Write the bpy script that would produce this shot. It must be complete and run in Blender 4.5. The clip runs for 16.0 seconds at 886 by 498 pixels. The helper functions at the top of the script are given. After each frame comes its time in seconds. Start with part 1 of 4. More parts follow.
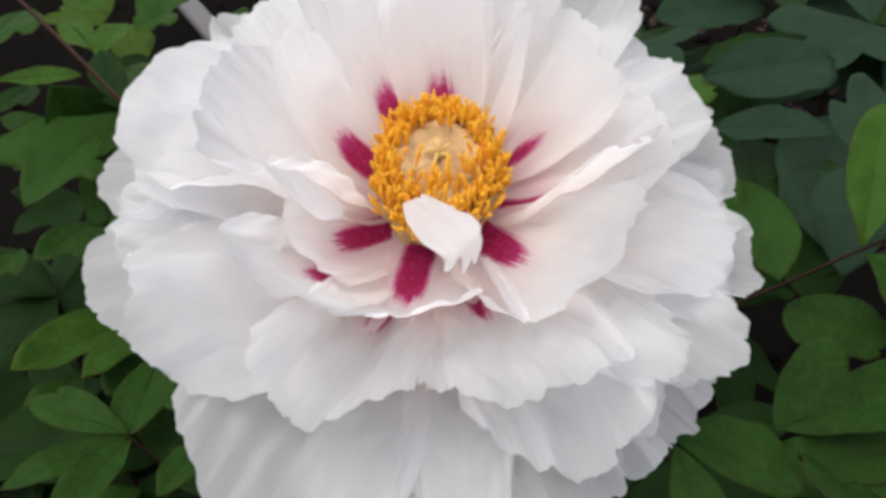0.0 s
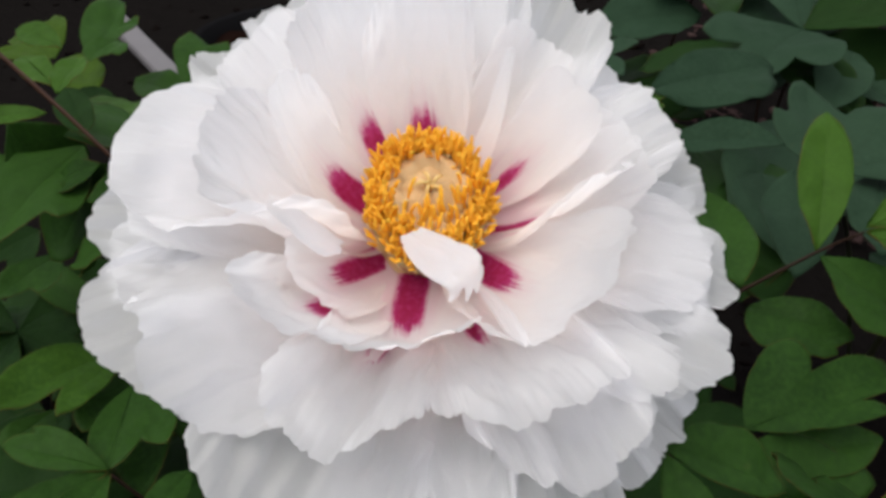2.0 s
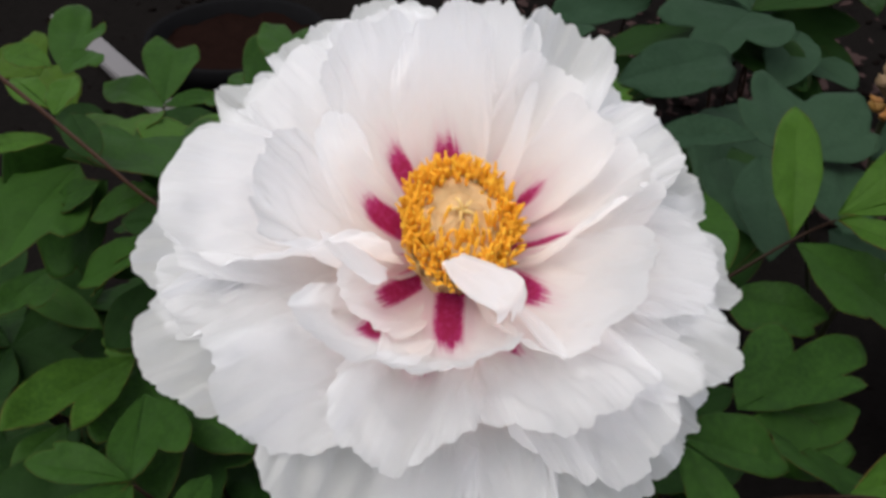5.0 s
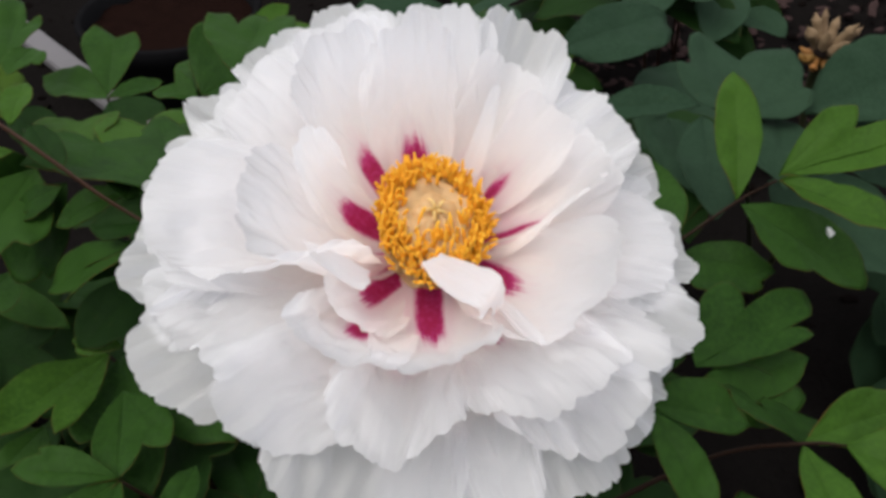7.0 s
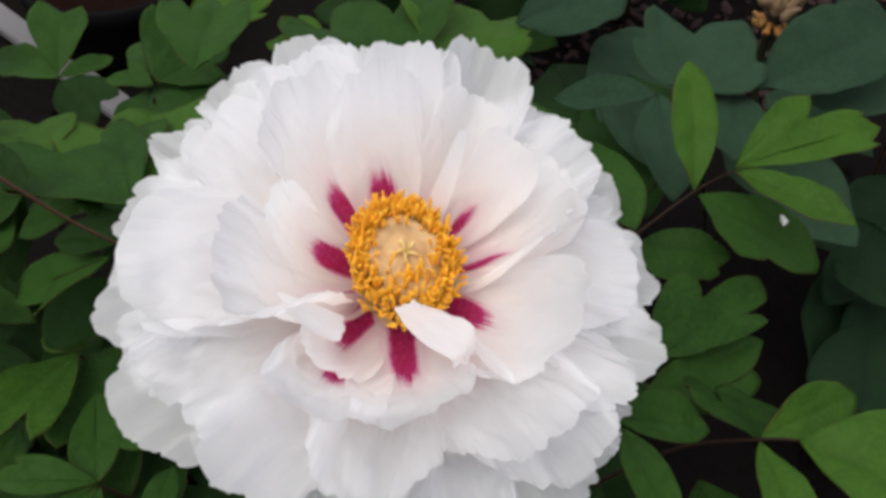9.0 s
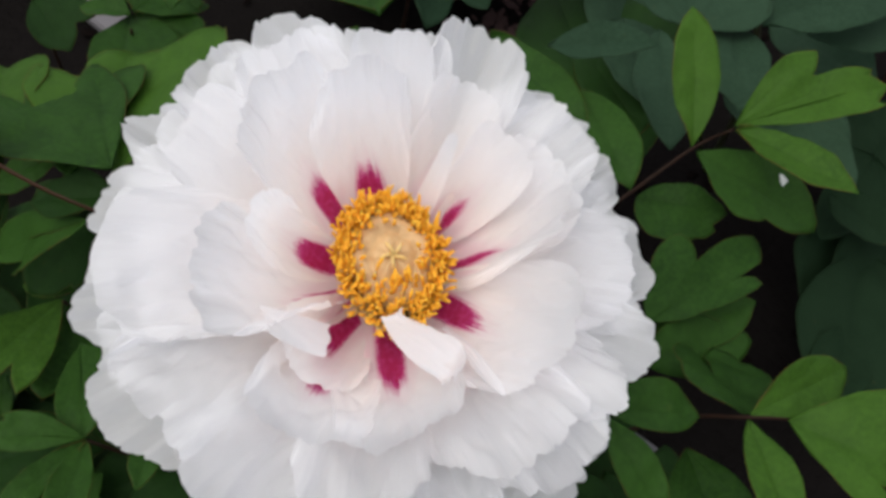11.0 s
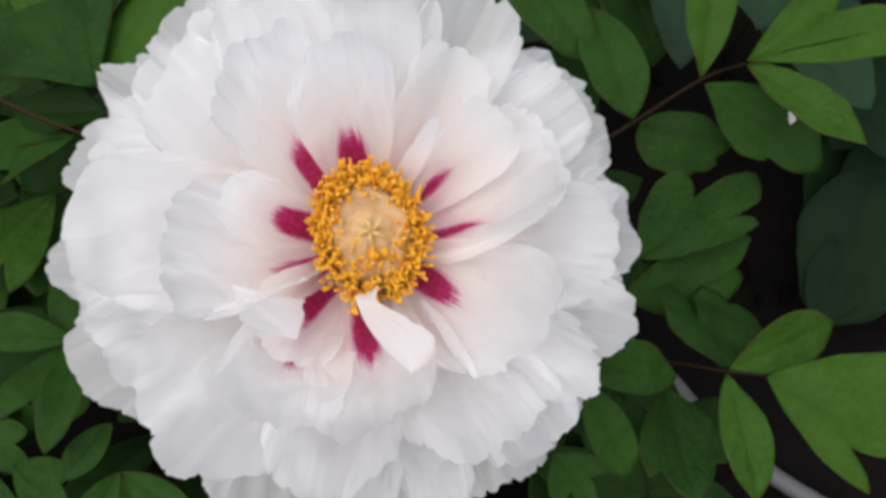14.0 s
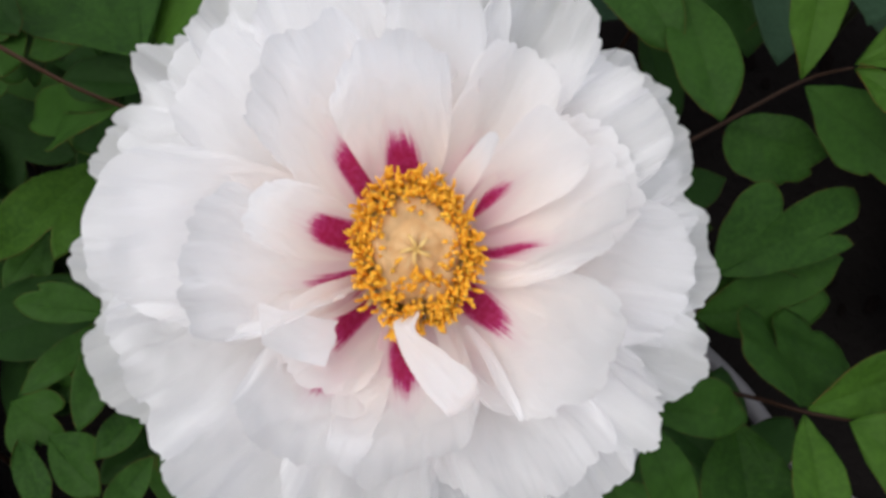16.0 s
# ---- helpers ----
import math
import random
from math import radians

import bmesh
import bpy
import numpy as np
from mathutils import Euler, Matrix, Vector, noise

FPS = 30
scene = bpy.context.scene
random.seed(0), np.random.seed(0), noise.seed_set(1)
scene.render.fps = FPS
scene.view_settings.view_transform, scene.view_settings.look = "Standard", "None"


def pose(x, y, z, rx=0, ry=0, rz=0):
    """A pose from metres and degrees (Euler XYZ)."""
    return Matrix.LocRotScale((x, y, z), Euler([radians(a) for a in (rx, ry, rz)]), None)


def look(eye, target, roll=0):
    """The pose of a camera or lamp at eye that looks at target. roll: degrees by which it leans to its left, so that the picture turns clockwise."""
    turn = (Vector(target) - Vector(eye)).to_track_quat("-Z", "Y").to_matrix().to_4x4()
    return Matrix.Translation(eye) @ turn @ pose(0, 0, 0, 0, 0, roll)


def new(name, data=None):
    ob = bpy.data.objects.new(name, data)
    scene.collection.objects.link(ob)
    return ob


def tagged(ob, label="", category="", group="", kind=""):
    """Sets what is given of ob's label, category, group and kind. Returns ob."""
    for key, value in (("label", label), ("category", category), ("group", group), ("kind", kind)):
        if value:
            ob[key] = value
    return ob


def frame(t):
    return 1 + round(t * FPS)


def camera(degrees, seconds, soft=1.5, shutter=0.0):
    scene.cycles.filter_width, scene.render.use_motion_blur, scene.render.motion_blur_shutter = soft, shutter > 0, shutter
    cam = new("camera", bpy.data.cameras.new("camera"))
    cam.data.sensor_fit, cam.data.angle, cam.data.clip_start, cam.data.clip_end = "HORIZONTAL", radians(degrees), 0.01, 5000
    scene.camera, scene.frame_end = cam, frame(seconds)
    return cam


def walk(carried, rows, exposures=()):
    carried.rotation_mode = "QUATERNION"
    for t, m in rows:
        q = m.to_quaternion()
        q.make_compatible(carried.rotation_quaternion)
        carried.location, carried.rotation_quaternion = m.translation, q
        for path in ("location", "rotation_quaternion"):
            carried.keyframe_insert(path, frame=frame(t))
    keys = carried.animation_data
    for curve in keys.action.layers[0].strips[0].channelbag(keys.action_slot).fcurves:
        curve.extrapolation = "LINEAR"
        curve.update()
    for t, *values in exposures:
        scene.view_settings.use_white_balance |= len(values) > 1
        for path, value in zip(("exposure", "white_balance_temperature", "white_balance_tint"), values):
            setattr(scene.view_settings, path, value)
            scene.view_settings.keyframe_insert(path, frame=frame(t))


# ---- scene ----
cam = camera(49.0, 16.0, 3.5)
METRES, EYE, TILT, LEAN, TURN = 0.26, 0.55, -35.0, 0.0, 0.0
ROWS = [
    (0.0, 0.0, 0.0, 0.0, 0.0, 0.0, -0.0),
    (0.5, -0.0083, -0.0088, 0.0078, -1.02, 0.2, 0.82),
    (1.0, -0.024, -0.0164, 0.0071, -1.82, 0.51, 1.47),
    (1.5, -0.0447, -0.0257, 0.0142, -2.34, 0.47, 1.87),
    (2.0, -0.0613, -0.0338, 0.0237, -3.69, 0.38, 2.59),
    (2.5, -0.0695, -0.042, 0.0258, -4.89, -0.23, 3.18),
    (3.0, -0.0839, -0.0554, 0.0347, -5.3, -1.01, 3.29),
    (3.5, -0.0994, -0.0698, 0.0413, -5.5, -1.23, 3.54),
    (4.0, -0.1289, -0.0796, 0.064, -5.91, -1.22, 4.15),
    (6.5, -0.2008, -0.1511, 0.118, -9.57, -3.13, 7.63),
    (7.0, -0.211, -0.1605, 0.1489, -10.72, -4.66, 8.88),
    (7.5, -0.2095, -0.1685, 0.1793, -11.97, -5.76, 9.61),
    (8.0, -0.2139, -0.1705, 0.2226, -12.57, -7.5, 10.13),
    (8.5, -0.2145, -0.1743, 0.259, -13.31, -8.86, 10.17),
    (9.0, -0.2059, -0.1728, 0.2991, -13.53, -9.69, 10.28),
    (11.5, -0.1464, -0.0889, 0.468, -14.07, -19.07, 9.45),
    (12.0, -0.1314, -0.0888, 0.497, -13.71, -20.63, 8.66),
    (12.5, -0.1214, -0.0977, 0.5291, -13.74, -21.82, 8.49),
    (13.0, -0.101, -0.0898, 0.5577, -13.36, -23.6, 8.13),
    (13.5, -0.0926, -0.0537, 0.5776, -12.85, -25.65, 7.77),
    (14.0, -0.0767, -0.0309, 0.5886, -12.14, -26.74, 7.51),
    (14.5, -0.0664, -0.0061, 0.5919, -10.68, -27.65, 6.93),
    (15.0, -0.0563, 0.0427, 0.5979, -8.93, -28.82, 6.05),
    (15.5, -0.0405, 0.0867, 0.6015, -7.69, -29.26, 5.68),
    (16.0, -0.0274, 0.1056, 0.5961, -6.58, -28.68, 6.1),
]
walk(cam, [(t, pose(0, 0, EYE, TILT, LEAN, TURN) @ pose(METRES * x, METRES * y, METRES * z, 90 + pitch, roll, yaw)) for t, x, y, z, yaw, pitch, roll in ROWS],
     [(0.0, 1.08, 6500, 10), (9.0, 1.08, 6480, 10), (12.0, 1.04, 6400, 10), (16.0, 1.02, 6400, 10)])

# ---- light: an overcast sky ----
world = bpy.data.worlds.new("overcast_sky")
scene.world = world
world.use_nodes = True
wn = world.node_tree.nodes
sky = wn.new("ShaderNodeTexSky")
sky.sky_type = "NISHITA"
sky.sun_disc = False
sky.sun_elevation = radians(70)
sky.sun_rotation = radians(170)
sky.air_density = 1.0
sky.dust_density = 4.0
# a cloud layer, three times as bright overhead as at the horizon
coords = wn.new("ShaderNodeTexCoord")
height = wn.new("ShaderNodeSeparateXYZ")
world.node_tree.links.new(coords.outputs["Generated"], height.inputs[0])
rise = wn.new("ShaderNodeMapRange")
rise.inputs["From Min"].default_value, rise.inputs["From Max"].default_value = 0.0, 1.0
rise.inputs["To Min"].default_value, rise.inputs["To Max"].default_value = 0.33, 1.0
world.node_tree.links.new(height.outputs[2], rise.inputs["Value"])
cloud = wn.new("ShaderNodeMix")
cloud.data_type = "RGBA"
cloud.blend_type = "MULTIPLY"
cloud.inputs[0].default_value = 1.0
cloud.inputs[6].default_value = (8.9, 8.85, 9.2, 1)
world.node_tree.links.new(rise.outputs[0], cloud.inputs[7])
haze = wn.new("ShaderNodeMix")
haze.data_type = "RGBA"
haze.inputs[0].default_value = 0.85
world.node_tree.links.new(sky.outputs[0], haze.inputs[6])
world.node_tree.links.new(cloud.outputs[2], haze.inputs[7])
world.node_tree.links.new(haze.outputs[2], wn["Background"].inputs[0])
wn["Background"].inputs[1].default_value = 0.082
sun_data = bpy.data.lights.new("sun", "SUN")
sun_data.energy = 1.0
sun_data.angle = radians(40)
sun_data.color = (1.0, 0.95, 0.86)
sun = new("sun", sun_data)
sun.matrix_world = look((-0.8, -0.15, 2.0), (0, 0.24, 0.4))

# ---- materials ----
def material(name):
    m = bpy.data.materials.new(name)
    m.use_nodes = True
    return m, m.node_tree.nodes, m.node_tree.links, m.node_tree.nodes["Principled BSDF"]


def mapped(nodes, links, kind="Object", scale=(1, 1, 1)):
    tc = nodes.new("ShaderNodeTexCoord")
    mp = nodes.new("ShaderNodeMapping")
    mp.inputs["Scale"].default_value = scale
    links.new(tc.outputs[kind], mp.inputs[0])
    return mp.outputs[0]


def noise_tex(nodes, links, vec, scale, detail=4.0, rough=0.55):
    n = nodes.new("ShaderNodeTexNoise")
    n.inputs["Scale"].default_value = scale
    n.inputs["Detail"].default_value = detail
    n.inputs["Roughness"].default_value = rough
    links.new(vec, n.inputs["Vector"])
    return n.outputs["Fac"]


def maths(nodes, links, op, a, b=0.0, c=0.0, clamp=False):
    n = nodes.new("ShaderNodeMath")
    n.operation = op
    n.use_clamp = clamp
    for i, v in enumerate((a, b, c)):
        if isinstance(v, (int, float)):
            n.inputs[i].default_value = v
        else:
            links.new(v, n.inputs[i])
    return n.outputs[0]


def mixed(nodes, links, fac, a, b, blend="MIX"):
    n = nodes.new("ShaderNodeMix")
    n.data_type = "RGBA"
    n.blend_type = blend
    for i, v in ((0, fac), (6, a), (7, b)):
        if isinstance(v, (int, float)):
            n.inputs[i].default_value = v
        elif isinstance(v, tuple):
            n.inputs[i].default_value = (*v, 1)
        else:
            links.new(v, n.inputs[i])
    return n.outputs[2]


def bumped(nodes, links, bsdf, height, strength, distance):
    b = nodes.new("ShaderNodeBump")
    b.inputs["Strength"].default_value = strength
    b.inputs["Distance"].default_value = distance
    links.new(height, b.inputs["Height"])
    links.new(b.outputs[0], bsdf.inputs["Normal"])
    return b.outputs[0]


def translucent(m, nodes, links, bsdf, colour, amount):
    """Lets part of the light through a thin blade."""
    tr = nodes.new("ShaderNodeBsdfTranslucent")
    if isinstance(colour, tuple):
        tr.inputs[0].default_value = (*colour, 1)
    else:
        links.new(colour, tr.inputs[0])
    mx = nodes.new("ShaderNodeMixShader")
    mx.inputs[0].default_value = amount
    links.new(bsdf.outputs[0], mx.inputs[1])
    links.new(tr.outputs[0], mx.inputs[2])
    links.new(mx.outputs[0], nodes["Material Output"].inputs[0])


def petal_material(name, blotch, half=0.036):
    """White petal; UV x runs across and y along the petal, in decimetres. blotch: length of the maroon flare at its foot."""
    m, n, l, b = material(name)
    tc = n.new("ShaderNodeTexCoord")
    sep = n.new("ShaderNodeSeparateXYZ")
    l.new(tc.outputs["UV"], sep.inputs[0])
    info = n.new("ShaderNodeObjectInfo")
    across, along = sep.outputs[0], sep.outputs[1]
    shift = n.new("ShaderNodeCombineXYZ")
    l.new(maths(n, l, "ADD", maths(n, l, "MULTIPLY", across, 58.0), maths(n, l, "MULTIPLY", info.outputs["Random"], 40.0)), shift.inputs[0])
    l.new(maths(n, l, "MULTIPLY", along, 2.2), shift.inputs[1])
    fibre = noise_tex(n, l, shift.outputs[0], 2.0, 5.0, 0.6)
    soft = noise_tex(n, l, mapped(n, l, "Object", (1, 1, 1)), 45.0, 3.0)
    base = mixed(n, l, soft, (0.950, 0.957, 0.982), (0.918, 0.926, 0.952))
    base = mixed(n, l, maths(n, l, "MULTIPLY_ADD", along, -1.3, 1.45, clamp=True), base, mixed(n, l, soft, (0.956, 0.953, 0.960), (0.926, 0.924, 0.930)))
    # cream and blush towards the foot: petal tint with warm bounced light mixed in
    foot = maths(n, l, "SMOOTH_MAX", maths(n, l, "MULTIPLY_ADD", along, -1.75, 1.10, clamp=True), 0.0, 0.1)
    base = mixed(n, l, maths(n, l, "MULTIPLY", foot, 1.0, clamp=True), base, (0.988, 0.918, 0.876))
    base = mixed(n, l, maths(n, l, "MULTIPLY", fibre, 0.035), base, (0.80, 0.77, 0.76))
    if blotch:
        wide = maths(n, l, "ABSOLUTE", across)
        edge = maths(n, l, "MULTIPLY_ADD", fibre, 0.16, blotch - 0.08)
        edge = maths(n, l, "SUBTRACT", edge, maths(n, l, "MULTIPLY", maths(n, l, "POWER", maths(n, l, "MULTIPLY", wide, 11.0), 2.0), 0.16))
        mask = maths(n, l, "MULTIPLY_ADD", maths(n, l, "SUBTRACT", edge, along), 13.0, 0.35, clamp=True)
        side = maths(n, l, "MULTIPLY_ADD", maths(n, l, "SUBTRACT", maths(n, l, "MULTIPLY_ADD", fibre, 0.03, half - 0.012), wide), 40.0, 0.5, clamp=True)
        mask = maths(n, l, "MULTIPLY", mask, side)
        speckle = noise_tex(n, l, mapped(n, l, "Object", (1, 1, 1)), 620.0, 2.0)
        mask = maths(n, l, "ADD", mask, maths(n, l, "MULTIPLY", maths(n, l, "MULTIPLY_ADD", speckle, 1.0, -0.56), maths(n, l, "MULTIPLY", mask, 1.3)), clamp=True)
        halo = maths(n, l, "MULTIPLY", maths(n, l, "MULTIPLY_ADD", maths(n, l, "SUBTRACT", edge, along), 7.0, 0.8, clamp=True), 0.22)
        base = mixed(n, l, halo, base, (0.72, 0.24, 0.44))
        base = mixed(n, l, maths(n, l, "MULTIPLY", mask, 1.8, clamp=True), base, (0.60, 0.065, 0.26))
        base = mixed(n, l, maths(n, l, "MULTIPLY_ADD", mask, 1.8, -0.8, clamp=True), base, mixed(n, l, fibre, (0.55, 0.030, 0.140), (0.37, 0.014, 0.080)))
    l.new(base, b.inputs["Base Color"])
    b.inputs["Roughness"].default_value = 0.55
    b.inputs["Specular IOR Level"].default_value = 0.3
    b.inputs["Sheen Weight"].default_value = 0.08
    crinkle = noise_tex(n, l, mapped(n, l, "Object", (1, 1, 1)), 190.0, 3.0)
    bumped(n, l, b, maths(n, l, "ADD", maths(n, l, "MULTIPLY", fibre, 0.55), maths(n, l, "MULTIPLY", crinkle, 0.9)), 0.2, 0.0016)
    translucent(m, n, l, b, base, 0.72)
    return m


PETAL = petal_material("white_petal", 0)
FLARED = {}


def flare_petal(size):
    if size not in FLARED:
        FLARED[size] = petal_material("white_petal_with_maroon_flare", *size)
    return FLARED[size]



def leaf_material(name, dark, light, gloss, edge_tint, veins=0.4, spec=0.07):
    """Leaf blade; UV x is the place across (-1 to 1 at the margin), y along from foot to tip."""
    m, n, l, b = material(name)
    tc = n.new("ShaderNodeTexCoord")
    sep = n.new("ShaderNodeSeparateXYZ")
    l.new(tc.outputs["UV"], sep.inputs[0])
    info = n.new("ShaderNodeObjectInfo")
    wide = maths(n, l, "ABSOLUTE", sep.outputs[0])
    blot = noise_tex(n, l, mapped(n, l, "Object"), 60.0, 4.0)
    fine = noise_tex(n, l, mapped(n, l, "Object"), 420.0, 3.0)
    tone = maths(n, l, "ADD", maths(n, l, "MULTIPLY", info.outputs["Random"], 0.65), maths(n, l, "MULTIPLY_ADD", blot, 1.1, -0.33), clamp=True)
    col = mixed(n, l, tone, dark, light)
    col = mixed(n, l, maths(n, l, "MULTIPLY_ADD", fine, 1.6, -0.62, clamp=True), col, tuple(c * 1.28 for c in light))
    # faint herring-bone side veins and a midrib
    phase = maths(n, l, "SUBTRACT", maths(n, l, "MULTIPLY", sep.outputs[1], 11.0), maths(n, l, "MULTIPLY", wide, 4.2))
    vein = maths(n, l, "SUBTRACT", 1.0, maths(n, l, "POWER", maths(n, l, "ABSOLUTE", maths(n, l, "SINE", maths(n, l, "MULTIPLY", phase, 1.5708))), 0.22))
    rib = maths(n, l, "MULTIPLY_ADD", wide, -28.0, 1.0, clamp=True)
    lines = maths(n, l, "MAXIMUM", maths(n, l, "MULTIPLY", vein, 0.7), rib)
    col = mixed(n, l, maths(n, l, "MULTIPLY", lines, veins), col, tuple(c * 0.5 for c in dark))
    margin = maths(n, l, "MULTIPLY_ADD", wide, 22.0, -21.0, clamp=True)
    col = mixed(n, l, maths(n, l, "MULTIPLY", margin, edge_tint), col, (0.13, 0.045, 0.02))
    speck = maths(n, l, "MULTIPLY_ADD", noise_tex(n, l, mapped(n, l, "Object"), 150.0, 2.0), 9.0, -6.4, clamp=True)
    col = mixed(n, l, maths(n, l, "MULTIPLY", speck, 0.25), col, (0.08, 0.075, 0.02))
    l.new(col, b.inputs["Base Color"])
    b.inputs["Roughness"].default_value = gloss
    b.inputs["Specular IOR Level"].default_value = spec
    h = maths(n, l, "SUBTRACT", maths(n, l, "MULTIPLY", fine, 0.35), maths(n, l, "MULTIPLY", lines, 0.35))
    bumped(n, l, b, maths(n, l, "ADD", h, blot), 0.5, 0.0012)
    translucent(m, n, l, b, mixed(n, l, 0.5, col, (0.06, 0.14, 0.01)), 0.18)
    return m


LEAF = leaf_material("fresh_green_leaf", (0.0094, 0.0305, 0.0048), (0.0228, 0.063, 0.0088), 0.55, 0.5, 0.14, 0.08)
# a brighter version of the leaf green
LEAF_BRIGHT = leaf_material("bright_green_leaf", (0.0190, 0.052, 0.0058), (0.0370, 0.090, 0.0100), 0.55, 0.65, 0.14, 0.08)
LEAF_YELLOW = leaf_material("yellow_green_leaf", (0.026, 0.058, 0.0040), (0.041, 0.082, 0.0080), 0.6, 0.4, 0.14)
# darker copy of the leaf green, with shade mixed into the colour
LEAF_SHADE = leaf_material("shaded_green_leaf", (0.0052, 0.0185, 0.0034), (0.0115, 0.034, 0.0060), 0.6, 0.3, 0.16)
LEAF_BLUE = leaf_material("blue_green_leaf", (0.0120, 0.0300, 0.0155), (0.0225, 0.0475, 0.0265), 0.7, 0.06, 0.15, 0.06)
# the broad leaf's dark copy: shade near the soil is in its colour
LEAF_DEEP = leaf_material("shaded_broad_leaf", (0.0056, 0.0155, 0.0066), (0.0105, 0.0245, 0.0110), 0.75, 0.05, 0.2, 0.05)


def plain_material(name, a, b2, scale, rough, bump=0.4, dist=0.001, spec=0.3, stretch=(1, 1, 1), dirt=0.55):
    m, n, l, b = material(name)
    vec = mapped(n, l, "Object", stretch)
    f = noise_tex(n, l, vec, scale, 6.0)
    g = noise_tex(n, l, vec, scale * 5, 4.0)
    info = n.new("ShaderNodeObjectInfo")
    col = mixed(n, l, maths(n, l, "MULTIPLY_ADD", info.outputs["Random"], 0.4, maths(n, l, "MULTIPLY", f, 0.6), clamp=True), a, b2)
    col = mixed(n, l, maths(n, l, "MULTIPLY", g, 0.35), col, tuple(c * dirt for c in a))
    l.new(col, b.inputs["Base Color"])
    b.inputs["Roughness"].default_value = rough
    b.inputs["Specular IOR Level"].default_value = spec
    bumped(n, l, b, maths(n, l, "ADD", f, maths(n, l, "MULTIPLY", g, 0.5)), bump, dist)
    return m


STEM = plain_material("red_brown_stem", (0.022, 0.009, 0.005), (0.012, 0.007, 0.004), 90, 0.55, 0.4, 0.001, 0.1)
RED_STEM = plain_material("red_leaf_stalk", (0.060, 0.020, 0.009), (0.035, 0.016, 0.007), 90, 0.55)
STALK_DARK = plain_material("dark_green_stalk", (0.012, 0.018, 0.005), (0.018, 0.014, 0.005), 90, 0.6)
STALK = plain_material("green_stalk", (0.05, 0.075, 0.012), (0.06, 0.05, 0.012), 90, 0.55)
BARK = plain_material("grey_brown_bark", (0.11, 0.08, 0.055), (0.06, 0.045, 0.03), 60, 0.9, 0.8, 0.003)
ANTHER = plain_material("golden_anther", (1.0, 0.56, 0.035), (1.0, 0.67, 0.10), 900, 0.7, 0.4, 0.0006, dirt=0.9)
FILAMENT = plain_material("pale_filament", (0.90, 0.70, 0.32), (0.92, 0.78, 0.50), 500, 0.6, dirt=0.9)
SHEATH = plain_material("ivory_sheath", (0.50, 0.315, 0.145), (0.60, 0.405, 0.205), 260, 0.55, 0.5, 0.0008, dirt=0.85)
STIGMA = plain_material("pale_yellow_stigma", (0.84, 0.62, 0.22), (0.88, 0.70, 0.34), 700, 0.5)
# soil and bark crumbs: the leaves' shade is painted in as near-black colour
SOIL = plain_material("shade_dark_soil", (0.0045, 0.0041, 0.0040), (0.0090, 0.0079, 0.0074), 14, 1.0, 1.0, 0.012, 0.0)
CHIP = plain_material("shaded_bark_chip", (0.006, 0.0045, 0.004), (0.004, 0.0032, 0.003), 80, 1.0, 0.7, 0.002, 0.0)
MULCH = plain_material("mauve_brown_mulch", (0.055, 0.035, 0.033), (0.022, 0.015, 0.015), 70, 0.95, 0.8, 0.002, 0.0)
POD_CORE = plain_material("dark_pod_core", (0.010, 0.006, 0.005), (0.02, 0.012, 0.009), 200, 0.9)
POD = plain_material("dry_seed_head", (0.26, 0.18, 0.10), (0.10, 0.062, 0.036), 160, 0.8, 0.6, 0.001)
WHITE_PLASTIC = plain_material("grey_white_plastic", (0.15, 0.143, 0.15), (0.10, 0.095, 0.10), 40, 0.5, 0.2, 0.0006)
GREY_PLASTIC = plain_material("grey_hose_plastic", (0.12, 0.118, 0.125), (0.085, 0.083, 0.088), 50, 0.5, 0.2, 0.0006)
POT_PLASTIC = plain_material("black_pot_plastic", (0.006, 0.006, 0.0065), (0.010, 0.010, 0.011), 60, 1.0, 0.2, 0.0006, 0.0)
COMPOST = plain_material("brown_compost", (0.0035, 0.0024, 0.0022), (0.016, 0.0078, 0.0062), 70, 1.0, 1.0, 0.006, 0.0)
ORANGE_DRY = plain_material("orange_dry_sepal", (0.25, 0.09, 0.02), (0.24, 0.16, 0.04), 150, 0.7)
SPLASH = plain_material("white_splash", (0.75, 0.76, 0.74), (0.55, 0.57, 0.54), 300, 0.6)


def let_light_through(m, colour, amount):
    """Makes a small fleshy part glow a little when lit from behind."""
    translucent(m, m.node_tree.nodes, m.node_tree.links, m.node_tree.nodes["Principled BSDF"], colour, amount)


let_light_through(ANTHER, (1.0, 0.68, 0.08), 0.38)
let_light_through(FILAMENT, (0.95, 0.82, 0.50), 0.4)
let_light_through(STIGMA, (0.92, 0.72, 0.36), 0.35)


# ---- building blocks ----
def part(name, bm, mat, parent=None, label="", smooth=True):
    """Links a bmesh as one mesh object under parent."""
    me = bpy.data.meshes.new(name)
    bm.to_mesh(me)
    bm.free()
    for p in me.polygons:
        p.use_smooth = smooth
    me.materials.append(mat)
    ob = new(name, me)
    ob.parent = parent
    return tagged(ob, label=label)


